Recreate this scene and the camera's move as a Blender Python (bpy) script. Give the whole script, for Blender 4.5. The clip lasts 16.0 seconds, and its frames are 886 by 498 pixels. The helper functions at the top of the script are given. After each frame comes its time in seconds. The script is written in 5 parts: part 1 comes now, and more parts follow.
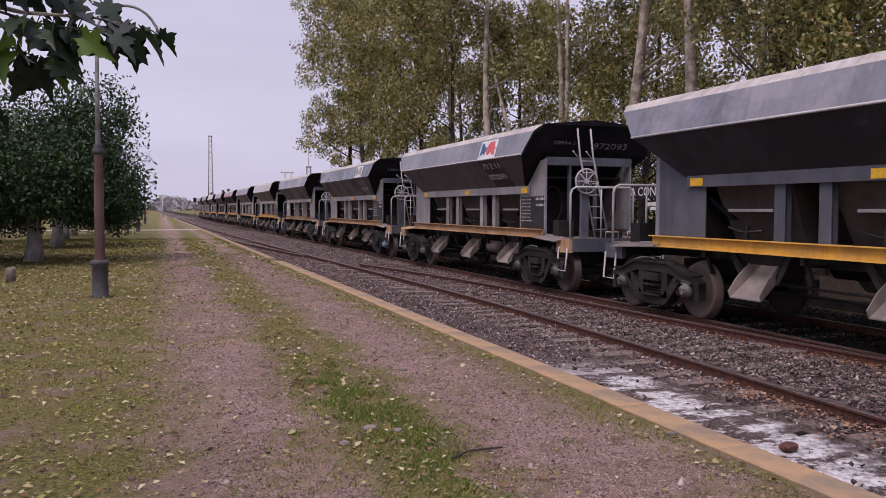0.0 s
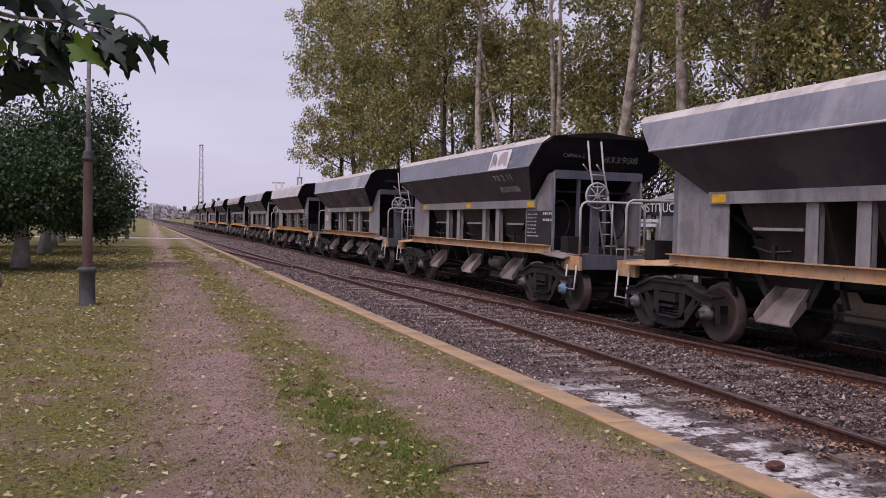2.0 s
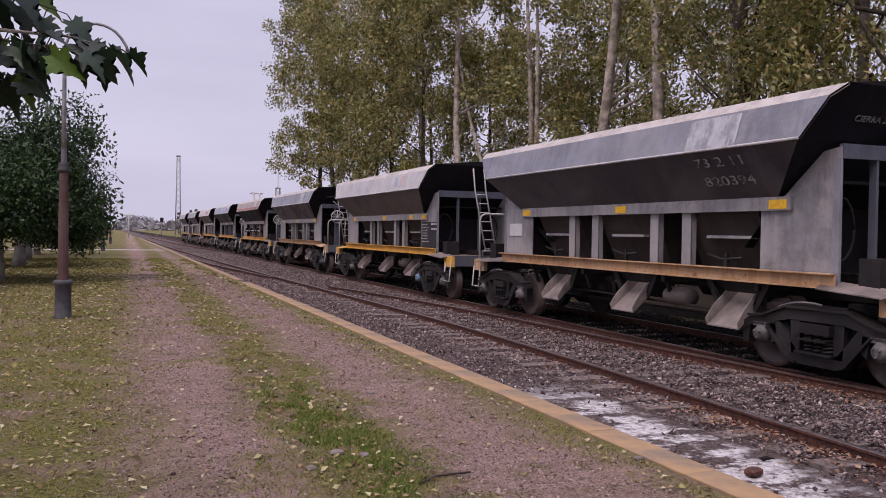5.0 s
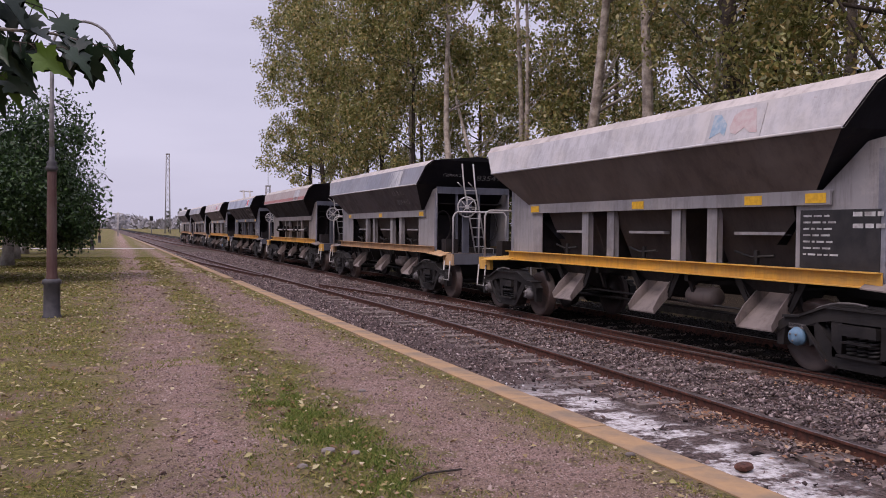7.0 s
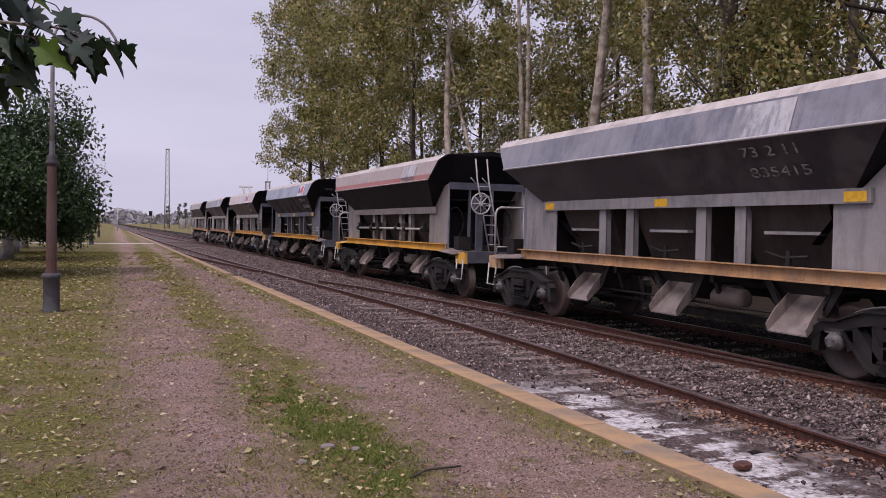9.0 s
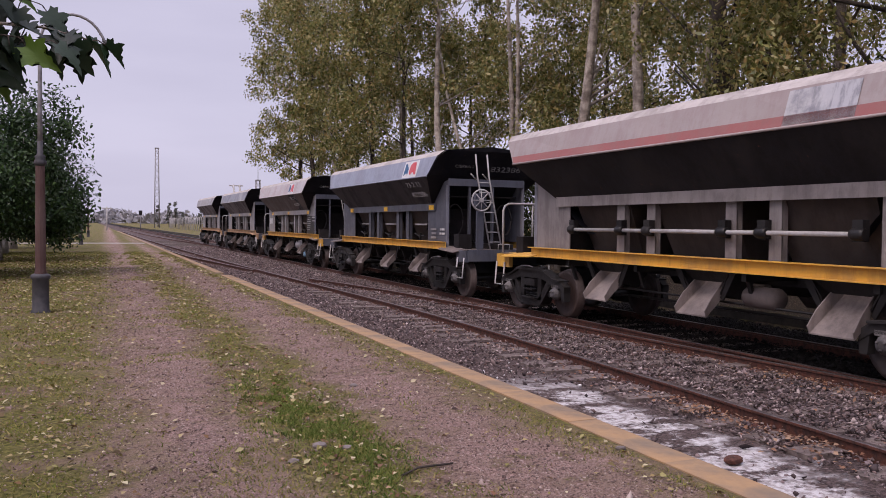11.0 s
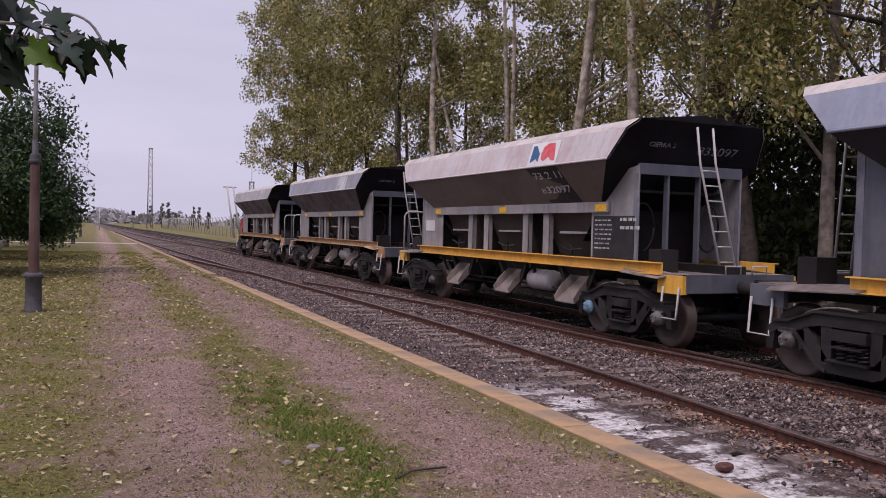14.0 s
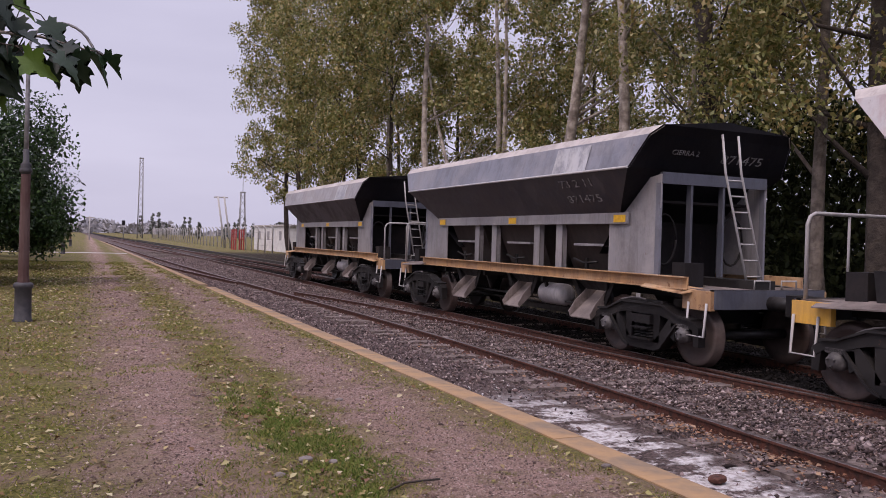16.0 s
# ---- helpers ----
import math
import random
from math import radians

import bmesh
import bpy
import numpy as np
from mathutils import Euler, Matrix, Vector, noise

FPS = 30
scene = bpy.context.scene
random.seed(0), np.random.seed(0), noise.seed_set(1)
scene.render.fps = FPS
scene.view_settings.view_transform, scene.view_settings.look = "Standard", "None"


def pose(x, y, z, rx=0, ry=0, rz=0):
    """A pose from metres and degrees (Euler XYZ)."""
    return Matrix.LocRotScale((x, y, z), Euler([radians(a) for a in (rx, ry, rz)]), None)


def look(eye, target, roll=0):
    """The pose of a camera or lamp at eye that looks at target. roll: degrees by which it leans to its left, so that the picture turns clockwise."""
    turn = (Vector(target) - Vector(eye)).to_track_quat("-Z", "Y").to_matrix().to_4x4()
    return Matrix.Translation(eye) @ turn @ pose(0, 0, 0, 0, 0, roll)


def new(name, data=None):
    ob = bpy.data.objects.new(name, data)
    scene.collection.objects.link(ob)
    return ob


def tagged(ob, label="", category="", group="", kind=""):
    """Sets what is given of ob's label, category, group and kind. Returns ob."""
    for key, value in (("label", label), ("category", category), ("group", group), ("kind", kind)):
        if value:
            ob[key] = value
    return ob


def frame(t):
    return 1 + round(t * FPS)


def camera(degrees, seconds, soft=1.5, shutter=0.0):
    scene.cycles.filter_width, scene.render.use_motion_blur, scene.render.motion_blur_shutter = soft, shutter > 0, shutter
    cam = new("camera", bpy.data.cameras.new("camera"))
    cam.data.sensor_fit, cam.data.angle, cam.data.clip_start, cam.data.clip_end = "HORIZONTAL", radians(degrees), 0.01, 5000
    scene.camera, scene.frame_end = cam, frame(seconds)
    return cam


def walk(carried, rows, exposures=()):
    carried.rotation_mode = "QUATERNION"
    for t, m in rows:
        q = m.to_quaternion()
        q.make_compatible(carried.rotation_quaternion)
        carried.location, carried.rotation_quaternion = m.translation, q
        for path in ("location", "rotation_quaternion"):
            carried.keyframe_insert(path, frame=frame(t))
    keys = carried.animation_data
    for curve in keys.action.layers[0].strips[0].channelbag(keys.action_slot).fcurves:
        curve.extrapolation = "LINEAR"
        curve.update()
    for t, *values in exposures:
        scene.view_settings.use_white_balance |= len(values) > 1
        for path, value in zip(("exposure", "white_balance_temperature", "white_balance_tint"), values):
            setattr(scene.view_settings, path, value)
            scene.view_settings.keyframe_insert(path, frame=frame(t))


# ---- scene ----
cam = camera(56.4, 16.0, soft=0.9)
PATH = [
    (0, (0.002, -0.001, 1.559), (0.671, 1.882, 1.463), 0.2),
    (0.5, (-0.002, 0.0, 1.564), (0.673, 1.881, 1.488), 0.6),
    (1, (-0.003, 0.002, 1.56), (0.676, 1.882, 1.488), 1.3),
    (1.5, (-0.002, 0.01, 1.556), (0.683, 1.887, 1.488), 1.4),
    (2, (0.006, 0.009, 1.558), (0.698, 1.884, 1.494), 1.2),
    (2.5, (-0.009, 0.005, 1.562), (0.688, 1.879, 1.501), 1.1),
    (3, (-0.01, 0.005, 1.562), (0.692, 1.877, 1.504), 1.1),
    (3.5, (-0.004, 0.006, 1.564), (0.713, 1.872, 1.513), 1.1),
    (4, (-0.006, 0.002, 1.562), (0.721, 1.864, 1.515), 1.1),
    (6.5, (0.005, -0.001, 1.561), (0.758, 1.851, 1.529), 0.5),
    (7, (0.002, 0.004, 1.562), (0.761, 1.853, 1.516), 0.6),
    (7.5, (0.0, 0.006, 1.558), (0.761, 1.855, 1.497), 0.6),
    (8, (-0.009, 0.0, 1.56), (0.76, 1.846, 1.501), 0.9),
    (8.5, (-0.009, -0.006, 1.56), (0.753, 1.843, 1.505), 0.9),
    (9, (-0.007, 0.009, 1.56), (0.754, 1.858, 1.507), 1.0),
    (11.5, (-0.003, -0.001, 1.564), (0.784, 1.837, 1.504), 0.5),
    (12, (-0.006, -0.01, 1.563), (0.786, 1.826, 1.507), 0.5),
    (12.5, (-0.012, -0.01, 1.562), (0.782, 1.825, 1.51), 0.6),
    (13, (-0.016, -0.011, 1.557), (0.777, 1.824, 1.507), 1.2),
    (13.5, (-0.026, -0.006, 1.556), (0.766, 1.83, 1.504), 1.6),
    (14, (-0.035, -0.015, 1.563), (0.761, 1.819, 1.515), 1.4),
    (14.5, (-0.042, -0.008, 1.567), (0.759, 1.825, 1.528), 1.5),
    (15, (-0.042, -0.001, 1.565), (0.764, 1.83, 1.537), 1.5),
    (15.5, (-0.042, -0.007, 1.565), (0.769, 1.821, 1.54), 1.5),
    (16, (-0.051, -0.005, 1.564), (0.764, 1.821, 1.543), 1.6),
]
walk(cam, [(t, look(eye, target, roll)) for t, eye, target, roll in PATH])

# ---- world, sun, exposure ----
SUN_ELEV, SUN_AZ = radians(54), radians(236)
world = bpy.data.worlds.new("overcast")
scene.world = world
world.use_nodes = True
wn, wl = world.node_tree.nodes, world.node_tree.links
wn.clear()
w_out = wn.new("ShaderNodeOutputWorld")
w_bg = wn.new("ShaderNodeBackground")
w_sky = wn.new("ShaderNodeTexSky")
w_sky.sky_type, w_sky.sun_disc = "NISHITA", False
w_sky.sun_elevation, w_sky.sun_rotation = SUN_ELEV, SUN_AZ
w_sky.dust_density, w_sky.air_density = 4.0, 1.0
w_co = wn.new("ShaderNodeTexCoord")
w_map = wn.new("ShaderNodeMapping")
w_map.inputs["Scale"].default_value = (1.0, 1.0, 5.0)
w_noise = wn.new("ShaderNodeTexNoise")
w_noise.inputs["Scale"].default_value, w_noise.inputs["Detail"].default_value = 1.6, 5.0
w_ramp = wn.new("ShaderNodeValToRGB")
w_ramp.color_ramp.elements[0].position, w_ramp.color_ramp.elements[0].color = 0.3, (5.2, 4.9, 6.5, 1)
w_ramp.color_ramp.elements[1].position, w_ramp.color_ramp.elements[1].color = 0.7, (6.5, 6.12, 7.85, 1)
w_mix = wn.new("ShaderNodeMix")
w_mix.data_type = "RGBA"
w_mix.inputs["Factor"].default_value = 0.92
wl.new(w_co.outputs["Generated"], w_map.inputs["Vector"])
wl.new(w_map.outputs["Vector"], w_noise.inputs["Vector"])
wl.new(w_noise.outputs["Fac"], w_ramp.inputs["Fac"])
wl.new(w_sky.outputs["Color"], w_mix.inputs["A"])
wl.new(w_ramp.outputs["Color"], w_mix.inputs["B"])
# an overcast sky is brighter towards the zenith
w_sep = wn.new("ShaderNodeSeparateXYZ")
w_up = wn.new("ShaderNodeMapRange")
w_up.interpolation_type = "SMOOTHSTEP"
for key, v in (("From Min", 0.2), ("From Max", 1.0), ("To Min", 1.0), ("To Max", 2.3)):
    w_up.inputs[key].default_value = v
w_mul = wn.new("ShaderNodeVectorMath")
w_mul.operation = "SCALE"
wl.new(w_co.outputs["Generated"], w_sep.inputs[0])
wl.new(w_sep.outputs["Z"], w_up.inputs["Value"])
wl.new(w_mix.outputs["Result"], w_mul.inputs[0])
wl.new(w_up.outputs["Result"], w_mul.inputs["Scale"])
wl.new(w_mul.outputs["Vector"], w_bg.inputs["Color"])
w_bg.inputs["Strength"].default_value = 0.1
wl.new(w_bg.outputs["Background"], w_out.inputs["Surface"])
sun = new("sun", bpy.data.lights.new("sun", "SUN"))
sun.data.energy, sun.data.angle, sun.data.color = 1.75, radians(35), (1.0, 0.82, 0.74)
sun.matrix_world = look((0, 0, 30), (-30 * math.cos(SUN_ELEV) * math.sin(SUN_AZ), -30 * math.cos(SUN_ELEV) * math.cos(SUN_AZ), 30 - 30 * math.sin(SUN_ELEV)))
scene.view_settings.exposure = 0.1


# ---- materials ----
class Mat:
    """A node material with short ways to add noise, mixes and bump."""

    def __init__(self, name, rough=0.7, metal=0.0, spec=0.4):
        self.m = bpy.data.materials.new(name)
        self.m.use_nodes = True
        self.n, self.l = self.m.node_tree.nodes, self.m.node_tree.links
        self.b = self.n["Principled BSDF"]
        self.b.inputs["Roughness"].default_value = rough
        self.b.inputs["Metallic"].default_value = metal
        self.b.inputs["Specular IOR Level"].default_value = spec
        self.co = self.n.new("ShaderNodeTexCoord").outputs["Object"]

    def noise(self, scale, detail=4.0, stretch=None, rough=0.6):
        t = self.n.new("ShaderNodeTexNoise")
        t.inputs["Scale"].default_value, t.inputs["Detail"].default_value, t.inputs["Roughness"].default_value = scale, detail, rough
        co = self.co
        if stretch:
            mp = self.n.new("ShaderNodeMapping")
            mp.inputs["Scale"].default_value = stretch
            self.l.new(co, mp.inputs["Vector"])
            co = mp.outputs["Vector"]
        self.l.new(co, t.inputs["Vector"])
        return t.outputs["Fac"]

    def ramp(self, fac, lo, hi):
        r = self.n.new("ShaderNodeMapRange")
        r.inputs["From Min"].default_value, r.inputs["From Max"].default_value = lo, hi
        r.interpolation_type = "SMOOTHSTEP"
        self.l.new(fac, r.inputs["Value"])
        return r.outputs["Result"]

    def math(self, op, a, b=0.0):
        r = self.n.new("ShaderNodeMath")
        r.operation = op
        for i, v in enumerate((a, b)):
            if isinstance(v, (int, float)):
                r.inputs[i].default_value = v
            else:
                self.l.new(v, r.inputs[i])
        return r.outputs[0]

    def mix(self, fac, a, b):
        r = self.n.new("ShaderNodeMix")
        r.data_type = "RGBA"
        for key, v in (("Factor", fac), ("A", a), ("B", b)):
            if isinstance(v, (int, float)):
                r.inputs[key].default_value = v
            elif isinstance(v, tuple):
                r.inputs[key].default_value = (*v, 1.0)
            else:
                self.l.new(v, r.inputs[key])
        return r.outputs["Result"]

    def axis(self, which):
        s = self.n.new("ShaderNodeSeparateXYZ")
        self.l.new(self.co, s.inputs[0])
        return s.outputs[which]

    def vary(self):
        return self.n.new("ShaderNodeObjectInfo").outputs["Random"]

    def island(self):
        return self.n.new("ShaderNodeNewGeometry").outputs["Random Per Island"]

    def colour(self, c):
        self.l.new(c, self.b.inputs["Base Color"])
        return self

    def rough(self, fac, lo, hi):
        r = self.n.new("ShaderNodeMapRange")
        r.inputs["To Min"].default_value, r.inputs["To Max"].default_value = lo, hi
        self.l.new(fac, r.inputs["Value"])
        self.l.new(r.outputs["Result"], self.b.inputs["Roughness"])
        return self

    def bump(self, fac, strength=0.3, distance=0.01):
        b = self.n.new("ShaderNodeBump")
        b.inputs["Strength"].default_value, b.inputs["Distance"].default_value = strength, distance
        self.l.new(fac, b.inputs["Height"])
        self.l.new(b.outputs["Normal"], self.b.inputs["Normal"])
        return self


def painted(name, base, dirt, rust=(0.13, 0.055, 0.03), dust=(0.32, 0.29, 0.28), amount=0.5, rough=0.55, rusty=0.62, plates=0.0, spec=0.4):
    """Weathered paint on steel: dirt in streaks down the sheet, dust in clouds, specks of rust, plates of uneven tone."""
    m = Mat(name, rough, 0.0, spec)
    shift = m.n.new("ShaderNodeVectorMath")
    shift.operation = "MULTIPLY_ADD"
    own = m.n.new("ShaderNodeObjectInfo")
    m.l.new(own.outputs["Random"], shift.inputs[0])
    shift.inputs[1].default_value = (31.0, 47.0, 0.0)
    local = m.co
    m.l.new(local, shift.inputs[2])
    m.co = shift.outputs[0]
    streak = m.ramp(m.noise(5.0, 7, (1.3, 1.3, 0.14), 0.7), 0.46, 0.62)
    broad = m.ramp(m.noise(1.6, 7, (1, 0.8, 0.6), 0.72), 0.44, 0.62)
    cloud = m.ramp(m.noise(1.0, 8, None, 0.75), 0.46, 0.62)
    speck = m.ramp(m.noise(7.0, 8, None, 0.75), rusty, rusty + 0.12)
    c = m.mix(m.math("MULTIPLY", broad, amount * 0.9), base, dirt)
    c = m.mix(m.math("MULTIPLY", streak, amount * 0.85), c, dirt)
    c = m.mix(m.math("MULTIPLY", cloud, amount * 0.8), c, dust)
    if plates:
        cell = m.n.new("ShaderNodeTexWhiteNoise")
        cell.noise_dimensions = "1D"
        at = m.math("ADD", m.math("FLOOR", m.math("MULTIPLY", m.axis("Y"), 0.62)), m.math("MULTIPLY", m.vary(), 17.0))
        m.l.new(at, cell.inputs["W"])
        c = m.mix(m.math("MULTIPLY", cell.outputs["Value"], plates), c, dust)
    c = m.mix(m.math("MULTIPLY", speck, 0.75), c, rust)
    m.colour(c).rough(cloud, rough - 0.1, rough + 0.25)
    m.bump(m.noise(2.5, 6), 0.35, 0.03)
    return m.m


def plain(name, a, b, scale=8.0, rough=0.7, metal=0.0, bump=0.2, dist=0.01, spec=0.4):
    m = Mat(name, rough, metal, spec)
    m.colour(m.mix(m.ramp(m.noise(scale, 6), 0.3, 0.7), a, b)).bump(m.noise(scale * 4, 5), bump, dist)
    m.rough(m.noise(scale * 2, 3), max(rough - 0.15, 0.05), min(rough + 0.15, 1))
    return m.m


def scattered(name, colours, rough=0.85, spec=0.25, through_light=0.0):
    """Many small pieces in one mesh, each with a colour of its own out of a ramp."""
    m = Mat(name, rough, 0.0, spec)
    r = m.n.new("ShaderNodeValToRGB")
    els = r.color_ramp.elements
    while len(els) < len(colours):
        els.new(0.5)
    for i, c in enumerate(colours):
        els[i].position, els[i].color = i / (len(colours) - 1), (*c, 1)
    m.l.new(m.island(), r.inputs["Fac"])
    m.colour(r.outputs["Color"])
    if through_light:
        t = m.n.new("ShaderNodeBsdfTranslucent")
        m.l.new(r.outputs["Color"], t.inputs["Color"])
        mx = m.n.new("ShaderNodeMixShader")
        mx.inputs["Fac"].default_value = through_light
        m.l.new(m.b.outputs[0], mx.inputs[1])
        m.l.new(t.outputs[0], mx.inputs[2])
        m.l.new(mx.outputs[0], m.n["Material Output"].inputs["Surface"])
    return m.m


M = {}
M["black"] = painted("black_steel", (0.026, 0.025, 0.035), (0.045, 0.037, 0.038), dust=(0.1, 0.086, 0.09), amount=0.7, rough=0.42, spec=0.5)
M["end_black"] = painted("end_black", (0.012, 0.012, 0.017), (0.02, 0.018, 0.02), dust=(0.055, 0.05, 0.056), amount=0.5, rough=0.55, spec=0.3)
M["dark"] = painted("dark_steel", (0.02, 0.018, 0.02), (0.014, 0.012, 0.012), dust=(0.045, 0.038, 0.036), amount=0.7, rough=0.75, spec=0.15)
M["brown_dark"] = painted("brown_dark", (0.105, 0.083, 0.076), (0.06, 0.048, 0.045), dust=(0.17, 0.14, 0.13), amount=0.6, rough=0.6)
M["slate"] = painted("slate_paint", (0.15, 0.157, 0.2), (0.07, 0.07, 0.085), dust=(0.32, 0.31, 0.335), amount=0.6, rough=0.42, plates=0.35)
M["slate_dark"] = painted("dark_slate_paint", (0.075, 0.082, 0.115), (0.045, 0.045, 0.058), dust=(0.24, 0.235, 0.26), amount=0.5, rough=0.35, plates=0.3, spec=0.5)
M["grey_red"] = painted("grey_reddish_paint", (0.44, 0.42, 0.44), (0.33, 0.2, 0.2), dust=(0.52, 0.49, 0.49), amount=0.6, rough=0.5, plates=0.3)
M["slate_clean"] = painted("slate_clean", (0.24, 0.265, 0.345), (0.15, 0.16, 0.2), dust=(0.33, 0.335, 0.38), amount=0.4, rough=0.42, rusty=0.72)
M["pale"] = painted("pale_paint", (0.42, 0.41, 0.44), (0.22, 0.21, 0.22), dust=(0.54, 0.51, 0.5), amount=0.6, rough=0.55, plates=0.3)
M["grey"] = painted("grey_paint", (0.255, 0.247, 0.265), (0.11, 0.1, 0.105), dust=(0.4, 0.37, 0.365), amount=0.6, rough=0.5, plates=0.25)
M["grey_dark"] = painted("grey_dark", (0.085, 0.09, 0.118), (0.045, 0.045, 0.054), dust=(0.15, 0.148, 0.162), amount=0.45, rough=0.5)
M["grey_dust"] = painted("dusty_grey", (0.24, 0.215, 0.21), (0.12, 0.1, 0.1), dust=(0.33, 0.295, 0.285), amount=0.6, rough=0.6)
M["dust_rim"] = painted("dusty_rim", (0.44, 0.4, 0.38), (0.24, 0.215, 0.2), dust=(0.52, 0.48, 0.46), amount=0.6, rough=0.85)
M["red"] = painted("pinkish_grey", (0.33, 0.285, 0.28), (0.27, 0.2, 0.195), dust=(0.37, 0.325, 0.32), rust=(0.24, 0.1, 0.09), amount=0.5, rough=0.6, rusty=0.64)
M["band_red"] = painted("band_red", (0.3, 0.1, 0.095), (0.24, 0.12, 0.11), dust=(0.33, 0.2, 0.19), amount=0.5, rough=0.6)
M["yellow"] = painted("yellow_sill", (0.72, 0.4, 0.06), (0.42, 0.22, 0.055), dust=(0.42, 0.27, 0.12), amount=0.5, rough=0.55, rusty=0.66)
M["orange"] = painted("orange_sill", (0.48, 0.29, 0.14), (0.26, 0.15, 0.09), dust=(0.5, 0.38, 0.27), amount=0.65, rough=0.65, rusty=0.55)
M["patch"] = plain("yellow_reflector", (0.85, 0.5, 0.03), (0.65, 0.36, 0.03), 14, 0.4)
M["white"] = painted("white_decal", (0.62, 0.62, 0.64), (0.42, 0.41, 0.42), dust=(0.55, 0.53, 0.53), amount=0.4, rough=0.55, rusty=0.7)
M["faint"] = painted("faded_decal", (0.42, 0.42, 0.45), (0.17, 0.17, 0.195), dust=(0.5, 0.49, 0.5), amount=0.9, rough=0.6)
M["letter"] = plain("stencil_white", (0.55, 0.55, 0.56), (0.22, 0.21, 0.21), 9, 0.7)
M["faded"] = plain("stencil_faded", (0.3, 0.29, 0.29), (0.08, 0.078, 0.08), 12, 0.7)
M["logo_blue"] = plain("logo_blue", (0.01, 0.06, 0.16), (0.02, 0.1, 0.22), 12, 0.5)
M["logo_red"] = plain("logo_red", (0.55, 0.03, 0.05), (0.5, 0.12, 0.13), 10, 0.5)
M["faded_blue"] = plain("faded_blue", (0.2, 0.3, 0.4), (0.36, 0.4, 0.45), 12, 0.6)
M["faded_red"] = plain("faded_red", (0.42, 0.3, 0.3), (0.46, 0.4, 0.4), 10, 0.6)
M["pipe"] = painted("pale_pipe", (0.42, 0.41, 0.42), (0.22, 0.2, 0.2), dust=(0.5, 0.47, 0.46), amount=0.5, rough=0.5)
M["iron"] = painted("bogie_iron", (0.009, 0.008, 0.009), (0.014, 0.012, 0.011), dust=(0.035, 0.03, 0.028), amount=0.5, rough=0.55, spec=0.4)
M["wheel"] = painted("wheel_steel", (0.06, 0.038, 0.033), (0.024, 0.017, 0.016), dust=(0.12, 0.095, 0.088), amount=0.7, rough=0.6)
M["axle_cap"] = painted("axle_cap", (0.09, 0.084, 0.088), (0.03, 0.026, 0.026), dust=(0.2, 0.185, 0.18), amount=0.8, rough=0.6)
M["cap_blue"] = painted("blue_cap_paint", (0.08, 0.2, 0.34), (0.05, 0.08, 0.11), dust=(0.2, 0.27, 0.33), amount=0.6, rough=0.6)
M["chute"] = painted("chute_steel", (0.18, 0.15, 0.14), (0.075, 0.06, 0.056), dust=(0.32, 0.27, 0.25), amount=0.6, rough=0.6)
M["rail"] = plain("rusty_rail", (0.13, 0.048, 0.032), (0.045, 0.024, 0.019), 16, 0.7, 0.2, 0.4)
M["railtop"] = plain("worn_rail_head", (0.2, 0.17, 0.165), (0.1, 0.075, 0.07), 22, 0.42, 0.7)
M["sleeper"] = plain("grey_timber", (0.2, 0.16, 0.145), (0.085, 0.064, 0.058), 7, 0.9, 0, 0.6, 0.02)
# stone of the far edge, with the shade behind the train in its colour
M["edge_shaded"] = plain("shade_dark_edge_stone", (0.05, 0.042, 0.036), (0.022, 0.02, 0.016), 3, 0.95, 0, 0.6, 0.02)
M["kerb"] = plain("ochre_kerb_paint", (0.37, 0.23, 0.115), (0.19, 0.145, 0.105), 2.2, 0.85, 0, 0.6, 0.02)
M["lamp_red"] = painted("red_brown_post", (0.07, 0.032, 0.028), (0.1, 0.065, 0.06), dust=(0.14, 0.1, 0.094), amount=0.5, rough=0.7)
M["lamp_grey"] = plain("galvanised_pole", (0.28, 0.27, 0.28), (0.17, 0.16, 0.165), 9, 0.55, 0.3)
M["lamp_base"] = plain("black_cast_iron", (0.03, 0.03, 0.036), (0.06, 0.055, 0.06), 9, 0.6)
M["bark_pale"] = plain("pale_bark", (0.46, 0.4, 0.345), (0.16, 0.13, 0.11), 2.8, 0.9, 0, 0.9, 0.06)
M["bark_mid"] = plain("mottled_bark", (0.24, 0.2, 0.17), (0.09, 0.075, 0.062), 3.0, 0.95, 0, 0.9, 0.05)
M["bark_dark"] = plain("dark_bark", (0.07, 0.054, 0.045), (0.03, 0.024, 0.02), 4, 0.95, 0, 0.9, 0.04)
M["bark_lime"] = plain("limewashed_bark", (0.5, 0.47, 0.46), (0.28, 0.25, 0.24), 4, 0.9, 0, 0.7, 0.03)
M["leaf_olive"] = scattered("olive_leaves", [(0.055, 0.068, 0.018), (0.18, 0.19, 0.05), (0.36, 0.33, 0.12), (0.1, 0.125, 0.032), (0.24, 0.235, 0.07), (0.34, 0.23, 0.08), (0.5, 0.46, 0.24)], 0.42, 0.5, 0.3)
M["leaf_dark"] = scattered("deep_green_leaves", [(0.01, 0.022, 0.009), (0.022, 0.05, 0.015), (0.06, 0.11, 0.028), (0.014, 0.03, 0.011), (0.03, 0.065, 0.018)], 0.5, 0.4, 0.2)
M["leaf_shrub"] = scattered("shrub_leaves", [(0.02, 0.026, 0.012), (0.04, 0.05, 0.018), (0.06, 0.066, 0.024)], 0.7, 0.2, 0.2)
